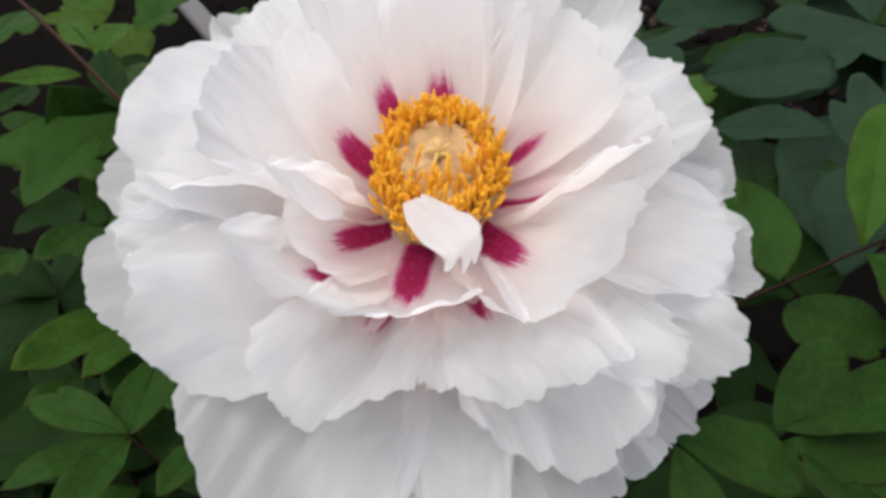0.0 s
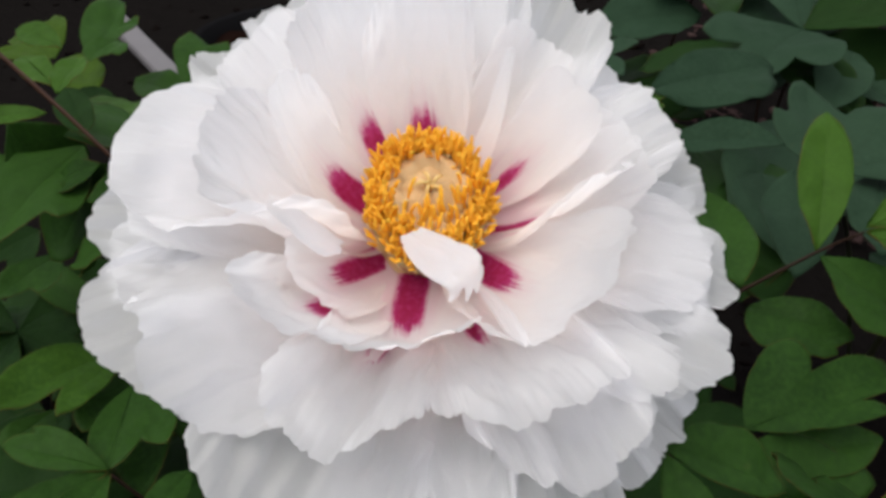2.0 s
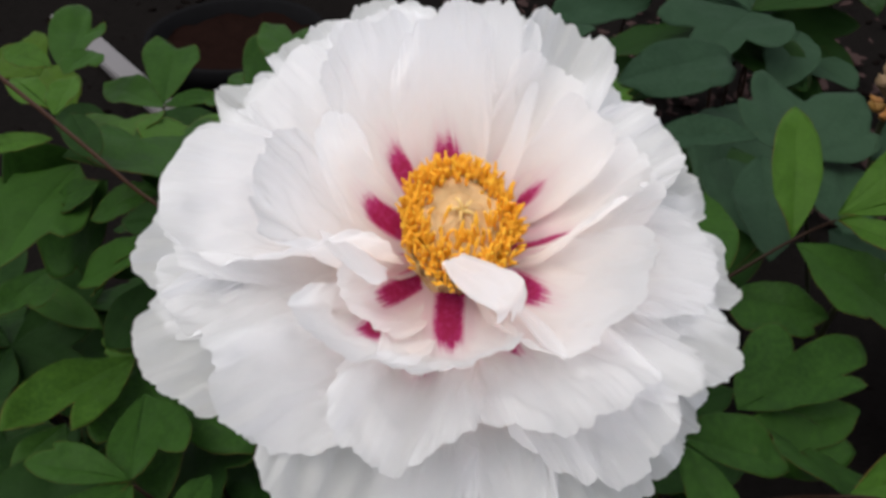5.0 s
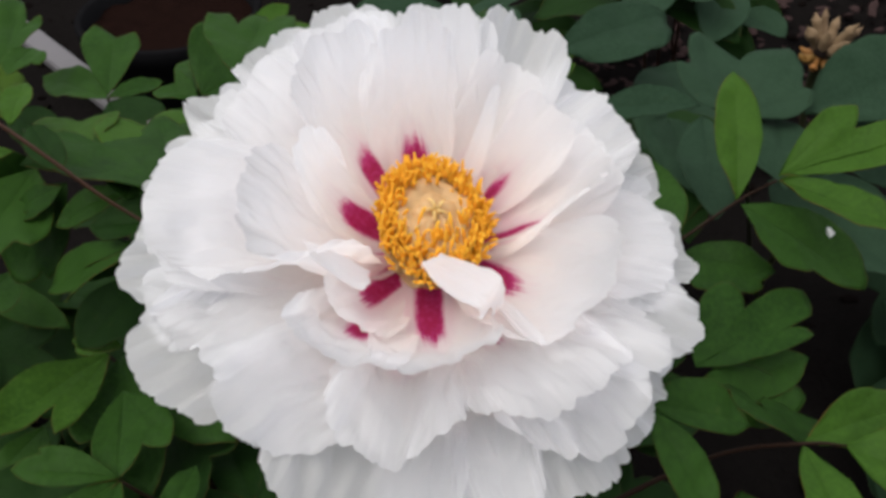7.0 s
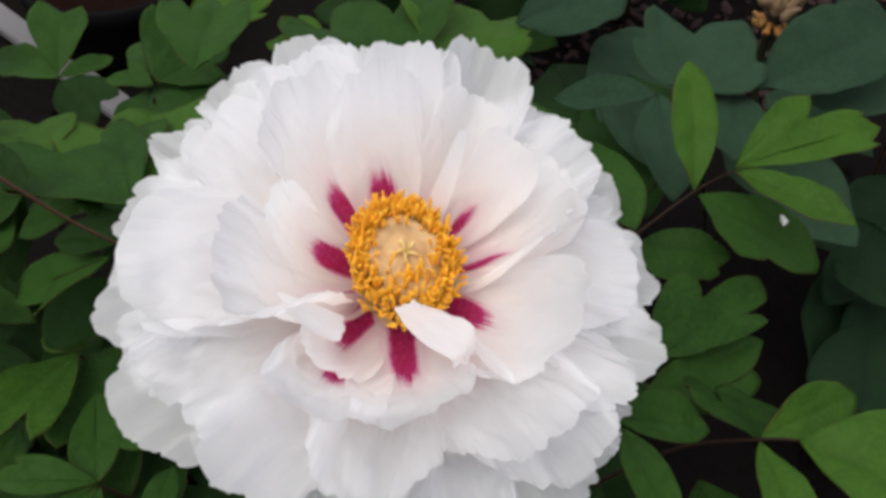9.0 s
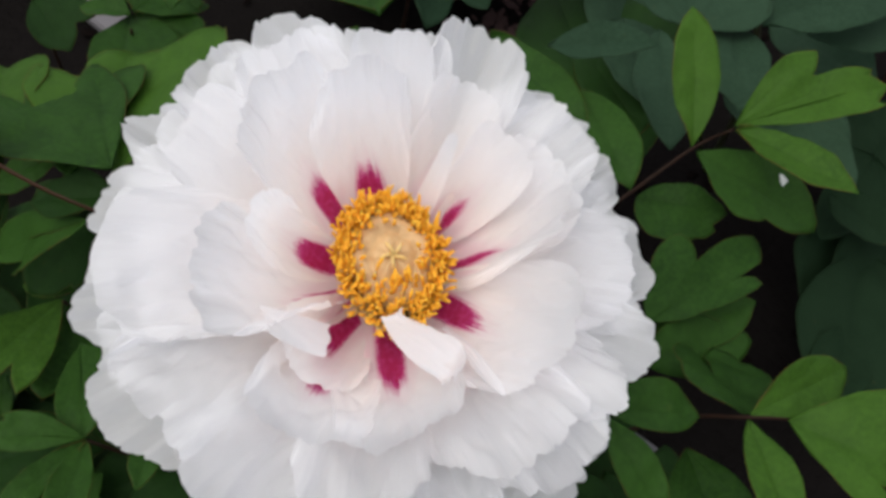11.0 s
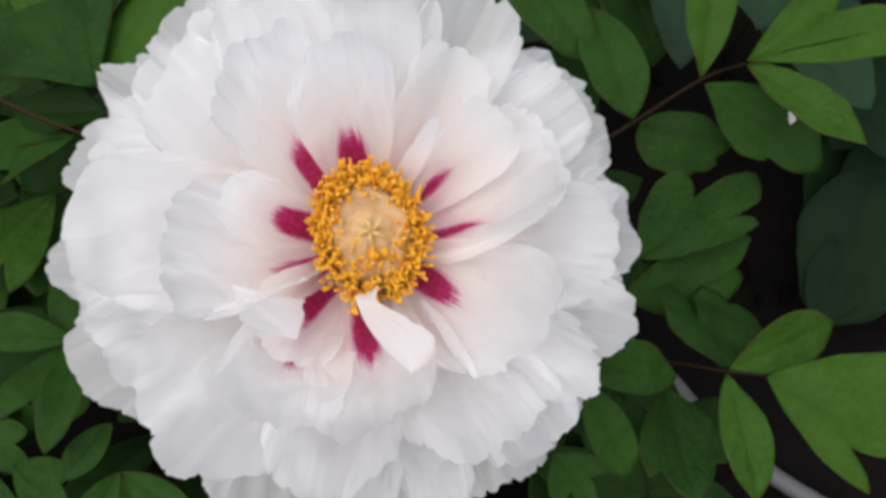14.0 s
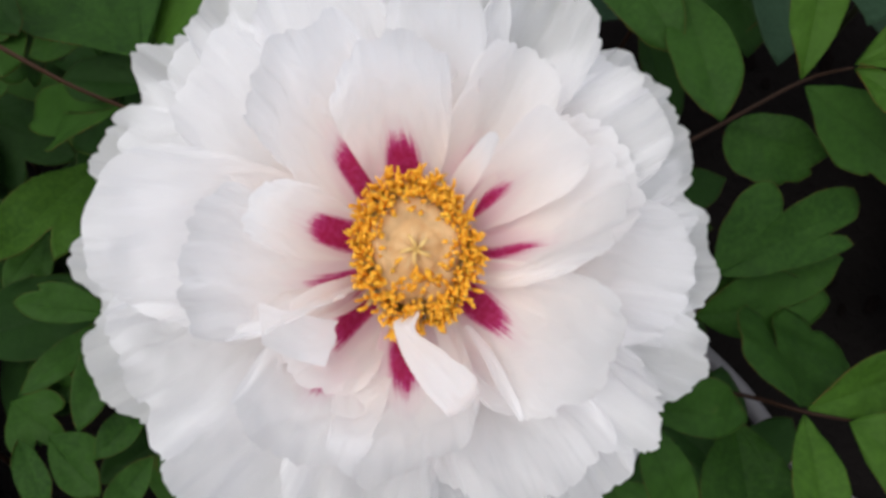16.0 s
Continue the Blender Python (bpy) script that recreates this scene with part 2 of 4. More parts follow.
def spline(points, t):
    """A smooth curve through the points, t from 0 to 1."""
    p = [Vector(q) for q in points]
    n = len(p) - 1
    x = min(max(t, 0.0), 1.0) * n
    i = min(int(x), n - 1)
    f = x - i
    a, b = p[i], p[i + 1]
    ta = (b - p[i - 1]) * 0.5 if i else (b - a)
    tb = (p[i + 2] - a) * 0.5 if i + 2 <= n else (b - a)
    f2, f3 = f * f, f * f * f
    return a * (2 * f3 - 3 * f2 + 1) + ta * (f3 - 2 * f2 + f) + b * (3 * f2 - 2 * f3) + tb * (f3 - f2)


def smooth(a, b, x):
    x = min(max((x - a) / (b - a), 0.0), 1.0)
    return x * x * (3 - 2 * x)


def grid_mesh(bm, pts, uvs, across, along, closed=False):
    """Faces over a grid of points, row by row along; gives each corner its UV."""
    layer = bm.loops.layers.uv.verify()
    vs = [bm.verts.new(p) for p in pts]
    for i in range(along - 1):
        for j in range(across - 1 + (1 if closed else 0)):
            k = (j + 1) % across
            ids = (i * across + j, i * across + k, (i + 1) * across + k, (i + 1) * across + j)
            try:
                face = bm.faces.new([vs[q] for q in ids])
            except ValueError:
                continue
            for loop, q in zip(face.loops, ids):
                loop[layer].uv = uvs[q]
    return vs


def tube(bm, points, radii, sides=8, steps=14, lumps=0.0, seed=0):
    """A tapered round tube along a smooth curve, capped."""
    pts, uvs = [], []
    ref = Vector((0.31, 0.17, 0.93))
    for i in range(steps + 1):
        t = i / steps
        c = spline(points, t)
        d = (spline(points, min(1, t + 0.02)) - spline(points, max(0, t - 0.02))).normalized()
        a = d.cross(ref).normalized() if abs(d.dot(ref)) < 0.97 else d.cross(Vector((1, 0, 0))).normalized()
        b = d.cross(a)
        r = float(np.interp(t, np.linspace(0, 1, len(radii)), radii))
        r *= 1 + lumps * noise.noise(Vector((t * 7, seed * 3.1, 0.5)))
        for j in range(sides):
            w = 2 * math.pi * j / sides
            pts.append(c + (a * math.cos(w) + b * math.sin(w)) * r)
            uvs.append((j / sides, t))
    vs = grid_mesh(bm, pts, uvs, sides, steps + 1, True)
    bm.faces.new(list(reversed(vs[:sides])))
    bm.faces.new(vs[-sides:])


# ---- ground ----
def build_ground():
    bm = bmesh.new()
    n = 90
    pts, uvs = [], []
    for i in range(n):
        for j in range(n):
            u, v = 2 * i / (n - 1) - 1, 2 * j / (n - 1) - 1
            x = math.copysign(abs(u) ** 4 * 400 + abs(u) * 1.6, u)
            y = 0.5 + math.copysign(abs(v) ** 4 * 400 + abs(v) * 1.6, v)
            near = 1 / (1 + (x * x + y * y) * 0.05)
            z = (noise.noise(Vector((x * 5, y * 5, 0))) * 0.02 + noise.noise(Vector((x * 19, y * 19, 3))) * 0.008) * near
            pts.append((x, y, z))
            uvs.append((x, y))
    grid_mesh(bm, pts, uvs, n, n)
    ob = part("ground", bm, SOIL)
    tagged(ob, "garden soil, near-black with leaf shade in its colour, bare between the plants", "ground", kind="structure")
    # crumbs of bark and clods
    rnd = random.Random(5)
    bm = bmesh.new()
    for _ in range(900):
        x, y = rnd.uniform(-0.9, 1.1), rnd.uniform(-0.1, 1.9)
        s = rnd.uniform(0.004, 0.012)
        m = pose(x, y, s * 0.3, rnd.uniform(-25, 25), rnd.uniform(-25, 25), rnd.uniform(0, 360))
        r = bmesh.ops.create_icosphere(bm, subdivisions=1, radius=s)
        for v in r["verts"]:
            c = Vector((v.co.x * rnd.uniform(0.8, 1.3), v.co.y * 0.55 * rnd.uniform(0.8, 1.3), v.co.z * 0.35))
            v.co = m @ c
    tagged(part("bark_mulch", bm, CHIP, smooth=False), "crumbs of brown bark on the soil, with the same shade in their colour", "mulch", kind="stuff")
    # flakes of mulch in the open behind the broad leaves, colour lightened for brighter light
    bm = bmesh.new()
    for _ in range(900):
        x, y = 0.17 + abs(rnd.gauss(0, 0.36)), 0.74 + abs(rnd.gauss(0, 0.38))
        s = rnd.uniform(0.004, 0.012)
        m = pose(x, y, 0.012 + s * 0.2, rnd.uniform(-30, 30), rnd.uniform(-30, 30), rnd.uniform(0, 360))
        r = bmesh.ops.create_icosphere(bm, subdivisions=1, radius=s)
        for v in r["verts"]:
            v.co = m @ Vector((v.co.x * rnd.uniform(0.8, 1.3), v.co.y * 0.6 * rnd.uniform(0.8, 1.3), v.co.z * 0.3))
    tagged(part("mulch_flakes", bm, MULCH, smooth=False), "mauve-brown flakes of mulch on the soil", "mulch", kind="stuff")


build_ground()


# ---- the white peony ----
FLOWER = pose(-0.001, 0.2415, 0.401, 25, 0, 0)
flower = new("peony_flower")
flower.matrix_world = FLOWER
tagged(flower, "large white double peony bloom with maroon flares and golden stamens", "flower")


def along_rim(points, count):
    """Points evenly spread on a smooth curve, as an array, and the way along it in millimetres."""
    fine = np.array([spline(points, i / 400) for i in range(401)])
    way = np.concatenate(([0.0], np.cumsum(np.linalg.norm(np.diff(fine, axis=0), axis=1))))
    at = np.linspace(0, way[-1], count)
    return np.stack([np.interp(at, way, fine[:, k]) for k in range(3)], axis=1), at


def ripple(way, size, seed, row=0.0):
    return np.array([noise.noise(Vector((x / size, seed * 3.17 + 0.4, row))) for x in way])


def petal(rim, slopes, seed, blotch=None, foot=(9, -4), spread=26.0, ruffle=1.0, pleat=1.0, teeth=1.0, crease=1.0,
          bulge=0.10, curl=0.0, reach=(0.42, 0.36), aim=None):
    """One petal. rim: (degrees round the bloom, out, up) in millimetres of its free edge; slopes: how steeply it leaves the foot and
    ends at the rim, in degrees; blotch: length and half breadth of its maroon flare; foot: (out, up) where it is fixed; spread: half the
    angle that its foot takes up; curl: how far the last part of the blade turns outward and down."""
    pts3 = [Vector((r * math.cos(radians(a)), r * math.sin(radians(a)), h)) for a, r, h in rim]
    span = sum((b - a).length for a, b in zip(pts3, pts3[1:]))
    across, along = int(min(150, max(48, span / 0.62))), 42
    edge, way = along_rim(pts3, across)
    total = way[-1]
    v = np.linspace(0, 1, across)
    mid = radians(aim if aim is not None else (rim[0][0] + rim[-1][0]) / 2)
    turn = mid + (v - 0.5) * 2 * radians(spread)
    out = np.stack([np.cos(turn), np.sin(turn), 0 * turn], axis=1)
    up = np.array([0, 0, 1.0])
    base = out * foot[0] + up * foot[1]
    gap = edge - base
    flat = gap.copy()
    flat[:, 2] = 0
    flat /= np.linalg.norm(flat, axis=1)[:, None]
    far = np.linalg.norm(gap, axis=1)[:, None]
    t0 = out * math.cos(radians(slopes[0])) + up * math.sin(radians(slopes[0]))
    t1 = flat * math.cos(radians(slopes[1])) + up * math.sin(radians(slopes[1]))
    c1, c2 = base + t0 * far * reach[0], edge - t1 * far * reach[1]
    corner = 1 - 0.12 * np.abs(2 * v - 1) ** 8
    notch = np.exp(-(ripple(way, 11.0, seed, 3.1) / 0.08) ** 2) + 0.35 * np.exp(-(ripple(way, 4.2, seed, 8.8) / 0.13) ** 2)
    tooth = teeth * (2.4 * ripple(way, 10.0, seed, 1.3) + 1.0 * ripple(way, 3.4, seed, 7.7) - 1.5 * notch + 0.5)
    end = corner + tooth / far[:, 0]
    side = np.gradient(edge, axis=0)
    side /= np.linalg.norm(side, axis=1)[:, None]
    steps = np.linspace(0, 1, along) ** 0.85
    grid = np.zeros((along, across, 3))
    for i, s0 in enumerate(steps):
        s = (s0 * end)[:, None]
        p = base * (1 - s) ** 3 + 3 * c1 * s * (1 - s) ** 2 + 3 * c2 * s * s * (1 - s) + edge * s ** 3
        p += side * ((v - 0.5) * bulge * total * math.sin(math.pi * s0))[:, None]
        if curl:
            q = max(0.0, (s0 - 0.8) / 0.2)
            p += flat * (curl * 0.5 * q * q) - up * (curl * q * q)
        grid[i] = p
    ds, dv = np.gradient(grid, axis=0), np.gradient(grid, axis=1)
    nor = np.cross(dv, ds)
    nor *= np.where(nor[along // 2, across // 2, 2] < 0, -1, 1)
    nor /= np.maximum(1e-6, np.linalg.norm(nor, axis=2))[:, :, None]
    size = min(1.0, total / 45)
    wave = 2.0 * ripple(way, 14, seed, 0.2) + 1.5 * ripple(way, 6.0, seed, 5.2)
    fold = -np.abs(ripple(way, 17, seed, 9.1)) * 3.0 - np.abs(ripple(way, 8, seed, 4.4)) * 1.0
    deep = float(far.mean())
    fine = 1.0 * ripple(way, 3.3, seed, 6.6) + 0.55 * ripple(way, 1.7, seed, 2.2)
    for i, s in enumerate(steps):
        lean = 0.25 * math.sin(seed * 1.7) * s
        drift = np.interp(np.clip(v + lean * 0.2, 0, 1), v, fold)
        big = np.array([noise.noise(Vector((x / 26 + seed, s * 2.0, 0.3))) for x in way])
        reachout = s * deep
        crumple = np.array([noise.noise(Vector((x / 10 + seed * 2.3, reachout / 12, 4.1))) + 0.5 * noise.noise(Vector((x / 5.2, reachout / 6 + seed, 7.3))) for x in way])
        lift = ruffle * wave * smooth(0.55, 1.0, s) ** 1.3 + pleat * fine * smooth(0.66, 1.0, s) ** 1.4 + 0.32 * crease * drift * smooth(0.12, 0.75, s) * (1 - 0.35 * s)
        lift += (1.8 * big * (1 - 0.6 * smooth(0.7, 1, s)) + 1.3 * min(1.6, max(0.9, deep / 50)) * crumple) * smooth(0.15, 0.6, s)
        grid[i] += nor[i] * (lift * size)[:, None]
    row = np.linalg.norm(np.diff(grid, axis=1), axis=2)
    lat = np.concatenate((np.zeros((along, 1)), np.cumsum(row, axis=1)), axis=1)
    lat -= lat[:, across // 2][:, None]
    lon = np.concatenate((np.zeros((1, across)), np.cumsum(np.linalg.norm(np.diff(grid, axis=0), axis=2), axis=0)), axis=0)
    pts = [Vector(p) * 0.001 for p in grid.reshape(-1, 3)]
    uvs = list(zip((lat * 0.01).ravel().tolist(), (lon * 0.01).ravel().tolist()))
    bm = bmesh.new()
    grid_mesh(bm, pts, uvs, across, along)
    ob = part("petal", bm, flare_petal(blotch) if blotch else PETAL, flower)
    if blotch:
        tagged(ob, label="white petal with a maroon flare at its foot")
    return ob


FLAT, EASY, BOWL, STEEP = (0, -14), (2, 12), (6, 52), (8, 70)
LOW, MID, HIGH = (9, -10), (9, -6), (9, -2)
# the outermost row, lying flat or drooping
petal([(338, 90, -6), (344, 95, -12), (350, 97, -18), (357, 96, -18), (363, 91, -15)], FLAT, 1, foot=LOW)
petal([(362, 90, -14), (368, 94, -14), (376, 96, -14.5), (386, 93, -11), (396, 88.5, -5), (402, 82, 2)], FLAT, 2, foot=LOW, pleat=1.4)
petal([(314, 82, -6), (320, 89, -5), (327, 96.5, -5), (333, 95, -5), (339, 91, -5)], (0, -4), 3, foot=LOW)
petal([(86, 74, 22), (90, 82, 22), (95, 89, 19), (99, 92.4, 16), (104, 94, 12), (109, 92, 11.5)], (0, 22), 7, foot=LOW, pleat=0.8)
petal([(106, 90, 12), (110, 93, 11), (118, 97, 5), (125, 94, 8), (130, 88, 15)], (0, 12), 8, foot=LOW)
petal([(126, 93, 4), (131, 96, -2), (135, 103.5, -5), (139, 100, -2), (143, 97, -2)], (0, -2), 9, foot=LOW)
petal([(142, 96, -1), (147, 97, -1.5), (152, 101, -5), (156, 102, -6), (160, 97, 0)], (0, -4), 10, foot=LOW)
petal([(160, 96, -2), (166, 100, -4), (171, 104.5, -8), (175, 105, -13), (181, 101, -14)], FLAT, 11, foot=LOW)
petal([(181, 99, -9), (186, 104.5, -10), (191, 105, -11.5), (197, 103.5, -12), (203, 99.5, -13.5), (208, 94.5, -13), (211, 90, -8)], (-2, -6), 12, foot=LOW)
petal([(220, 90, 5), (224, 95, 5), (229, 100, 4), (236, 105, -3), (244, 108, -9), (252, 106, -12), (260, 100, -12), (266, 92, -12)], (-6, -10), 13, foot=(9, -16), pleat=0.5, ruffle=0.6)
petal([(246, 98, -14), (254, 104, -16), (263, 105, -17), (272, 102, -16), (279, 96, -13), (284, 88, -11)], (-6, -16), 14, foot=(9, -16), pleat=0.5, ruffle=0.6)
petal([(264, 88, -14), (272, 93, -14), (280, 97, -15), (288, 98, -16), (296, 98, -17), (304, 96, -19)], (-4, -14), 15, foot=(9, -16), pleat=0.8)
petal([(300, 95, -15), (306, 98, -20), (309, 95, -16), (316, 95, -26), (324, 96, -35), (329, 94, -28), (334, 90, -22)], (-4, -30), 16, foot=(9, -14))
# a row under the others that closes the gaps between them
petal([(352, 84, -12), (359, 90, -16), (366, 88, -15), (373, 88, -12)], FLAT, 61, foot=LOW)
petal([(24, 80, -2), (32, 84, 0), (39, 79, 10), (46, 77, 14)], (0, 8), 62, foot=LOW)
petal([(58, 72, 26), (66, 75, 28), (74, 72, 30), (80, 70, 31)], (0, 36), 63, foot=LOW)
petal([(80, 72, 27), (87, 76, 25), (94, 80, 22), (100, 84, 18)], (0, 30), 64, foot=LOW)
petal([(102, 88, 10), (108, 90, 10), (114, 90, 8), (121, 90, 6)], (0, 12), 65, foot=LOW)
petal([(118, 90, 8), (125, 91, 4), (131, 91, 2), (138, 93, -2)], (0, 4), 66, foot=LOW)
petal([(136, 94, -3), (142, 95, -3), (148, 94, -3), (155, 96, -5)], FLAT, 67, foot=LOW)
petal([(152, 95, -4), (159, 97, -3), (166, 97, -4), (172, 98, -8)], FLAT, 68, foot=LOW)
petal([(172, 97, -11), (180, 98, -13), (187, 98, -12), (193, 98, -12)], FLAT, 69, foot=LOW)
petal([(152, 86, 6), (160, 90, 9), (168, 91, 7), (176, 90, 3), (184, 88, 2)], (0, 6), 70, foot=LOW)
petal([(204, 90, -2), (211, 89, 4), (218, 90, 8), (225, 90, 3)], (-2, 4), 71, foot=LOW)
petal([(300, 88, -6), (308, 90, -6), (316, 86, -6), (323, 86, -6)], (-2, -6), 72, foot=LOW)
petal([(330, 86, -6), (338, 88, -6), (345, 88, -8), (352, 88, -12)], FLAT, 73, foot=LOW)
# the middle row
petal([(8, 80, 4), (13, 83, 6.3), (20, 86, 4), (28, 85, 8), (34, 81, 6), (38, 76, 9)], (2, 4), 20, foot=MID, pleat=2.0, ruffle=0.7)
petal([(37, 74, 18), (40, 80, 20), (46, 84, 21), (53, 87, 18), (61, 83, 25), (66, 74, 32)], (2, 24), 21, foot=MID, pleat=1.2)
petal([(64, 64, 40), (68, 66.5, 40), (73, 68.4, 38.6), (80, 71, 37), (85, 70.5, 36), (89, 68, 34)], (2, 52), 22, foot=MID)
petal([(88, 74, 28), (96, 80, 24), (104, 81, 22), (112, 80, 23), (120, 78, 24)], (2, 34), 23, foot=MID)
petal([(118, 80, 22), (125, 82, 19), (132, 81.5, 17), (140, 80, 17), (147, 78, 18)], EASY, 24, foot=MID)
petal([(148, 84, 21), (156, 89, 20), (164, 91.5, 20), (171, 92, 18), (177, 90, 14.5), (182, 83, 15.5), (188, 70, 20), (196, 56, 32), (203, 47, 41)], (2, 8), 25, foot=MID, pleat=0.7, teeth=0.6, aim=172)
petal([(178, 97, -6), (183, 99.5, -8), (190, 92, 3), (197, 89, 12.5), (204, 86, 23), (209, 87, 30), (213, 89, 27), (217, 94, 21), (222, 92, 13.5), (228, 88, 9), (234, 84.5, 6.5), (240, 80, 8)], (0, 11), 26, foot=MID, teeth=0.9, pleat=0.9, spread=38, aim=209)
petal([(276, 76, 4), (283, 81, 0), (289, 88.5, 1), (294, 93, -2), (300, 91, 4), (306, 89, 12), (311, 84, 14)], (0, -2), 28, foot=MID)
petal([(303, 80, 16), (307, 85, 15.5), (312, 84, 20), (317, 82.5, 17), (323, 79.7, 8), (329, 73, 6)], EASY, 29, foot=MID, teeth=1.8, ruffle=1.4)
petal([(324, 66, 8), (330, 73, 5), (336, 81, -1.5), (342, 85, -1), (348, 86, -2), (356, 84, -2), (364, 78, 2)], (4, -12), 30, foot=MID, pleat=0.8)
petal([(226, 62, 10), (230, 70, 19), (233, 76, 22.5), (238, 81.5, 20), (245, 85.3, 23.3), (250, 85, 21), (255, 79.5, 24), (259, 76, 23), (264, 70, 19), (269, 64, 11)], (-6, 20), 31, (0.40, 0.02), foot=(9, -10), teeth=1.1, pleat=0.7)
petal([(262, 60, 6), (268, 66, 14), (274, 71.5, 24.5), (283, 77, 26), (293, 77.5, 27), (302, 77, 25.5), (308, 77.5, 21.5), (313, 72, 19)], (-6, 20), 32, (0.37, 0.02), foot=(9, -10), pleat=0.6, ruffle=0.7)
# the second bowl
petal([(96, 66, 38), (104, 67, 38), (112, 66.5, 39.5), (120, 64.3, 37.5), (127, 60, 39), (132, 57, 39), (138, 52, 38)], (5, 60), 40, (0.305, 0.036), foot=HIGH, spread=19, aim=119)
petal([(150, 54, 38), (157, 56, 42), (166, 58, 44), (174, 60, 43), (181, 63, 41), (188, 61, 40), (194, 58, 40), (200, 51, 42)], BOWL, 41, (0.24, 0.014), foot=HIGH, pleat=1.0, teeth=1.3, ruffle=1.2, spread=18, aim=196)
petal([(352, 62, 14), (362, 67, 12), (372, 68.5, 11), (382, 66.5, 11.5), (390, 62, 16), (397, 56, 22)], (4, 22), 42, (0.255, 0.017), foot=HIGH, pleat=0.5, spread=22, aim=367)
petal([(36, 58, 22), (44, 63, 22), (51, 64, 21), (57, 62, 25), (64, 58, 33)], (4, 34), 43, (0.25, 0.015), foot=HIGH, pleat=0.5, spread=20, aim=48)
petal([(206, 58, 33), (212, 64, 34.5), (221, 66, 37), (230, 64, 35), (237, 63, 35), (243, 62, 36), (248, 58, 34)], (2, 54), 44, (0.45, 0.036), foot=(9, -4.5), pleat=0.6, reach=(0.52, 0.40), spread=24, aim=224)
# the inner bowl; each has its flare
petal([(70, 48, 46), (76, 50, 50), (84, 51.3, 51), (91, 52.3, 50.5), (97, 52.5, 47.5), (105, 50, 44.5), (113, 47.5, 42)], STEEP, 45, (0.285, 0.050), foot=HIGH, spread=22, aim=87, pleat=1.1, crease=1.3, teeth=1.5, ruffle=1.3)
petal([(141, 37, 38), (146, 40.5, 44), (152, 43, 48), (158, 43.3, 50), (164, 43.7, 47), (171, 42, 40)], (10, 80), 46, (0.265, 0.046), foot=HIGH, spread=19, aim=159, pleat=1.0, crease=1.1, teeth=1.4, ruffle=1.2)
petal([(194, 39, 28), (204, 45, 27), (214, 47.5, 25.5), (224, 47.5, 22), (235, 44.5, 17), (244, 40.5, 12)], (4, 44), 47, (0.295, 0.036), foot=HIGH, pleat=0.5, spread=20, aim=218)
petal([(236, 56, 32), (243, 61, 36), (251, 62.3, 40), (257, 60, 38), (264, 57, 35), (273, 54, 36), (279, 52, 33), (284, 48.5, 28)], (3, 60), 48, (0.345, 0.041), foot=(9, -1), pleat=0.6, reach=(0.55, 0.40), spread=32, aim=255)
petal([(285, 51, 24), (293, 56, 20), (300, 59.5, 25), (308, 59, 33), (316, 59, 38), (324, 58.2, 41), (333, 58, 38), (341, 52, 35)], BOWL, 49, (0.275, 0.046), foot=HIGH, pleat=0.4, crease=0.6, spread=30, aim=310)
petal([(340, 42, 34), (346, 44, 37), (352, 50, 34), (358, 56, 29), (364, 60, 24), (372, 63, 19), (384, 62, 17)], (6, 48), 50, (0.275, 0.013), foot=HIGH, pleat=0.4, crease=0.5, spread=19, aim=346)
petal([(12, 50, 22), (20, 54, 25), (28, 55, 28), (36, 53, 30), (42, 48, 32)], (6, 46), 53, (0.25, 0.013), foot=HIGH, spread=15, pleat=0.4, crease=0.5, aim=26)
# a narrow folded petal
petal([(42.5, 32.5, 42), (45, 34, 46.5), (48, 34.5, 47), (51, 33.5, 42)], (16, 82), 51, foot=HIGH, spread=10, pleat=0.3, crease=0.3)


def strap(left, right, seed, jagged=0.10, torn=0.28):
    """A narrow free petal between two edges, each a list of points in millimetres from its foot to its end."""
    pts, uvs = [], []
    for i in range(27):
        s = i / 26
        for j in range(17):
            v = j / 16
            end = 1 - torn * max(0.0, noise.noise(Vector((v * 4.2, 2.2, seed)))) - 0.05 * abs(2 * v - 1) ** 2
            a, b = spline(left, s * end), spline(right, s * end)
            jag = jagged * max(0.0, noise.noise(Vector((s * 11, 5.5, seed)))) * smooth(0.4, 0.7, s)
            p = a.lerp(b, v * (1 - jag))
            n = (b - a).cross(spline(left, min(1, s + 0.05)) - spline(left, max(0, s - 0.05))).normalized()
            p += n * (1.5 * math.sin(v * 3.14159) * (0.4 - s) + 0.5 * noise.noise(Vector((v * 5, s * 4, 9 + seed))))
            pts.append(p * 0.001)
            uvs.append(((v - 0.5) * 0.11, 0.5 + s * 0.3))
    bm = bmesh.new()
    grid_mesh(bm, pts, uvs, 17, 27)
    part("petal", bm, PETAL, flower)


# the small strap that stands up in front of the stamens and reaches outward
strap([(-5, -16, 6), (-8, -18.5, 16), (-9.5, -20, 25), (-8, -28, 29), (-4, -37, 34), (1, -44, 39), (1, -45.5, 33)],
      [(-1, -15, 10), (-2, -18, 24), (-3.5, -22, 32.5), (3, -28, 36.5), (8.5, -33.5, 40), (10.5, -38.5, 39.5), (9, -42.5, 32)], 0, 0.18, 0.26)
# a lip turned over at the side of the stamens, and the folded edge of a bowl petal
strap([(-44, -8, 30), (-38, -11, 29), (-31, -14, 24), (-23, -17, 16)], [(-43, -19, 40), (-38, -23, 36), (-33, -26, 31), (-28, -28, 29)], 3, 0.0, 0.1)
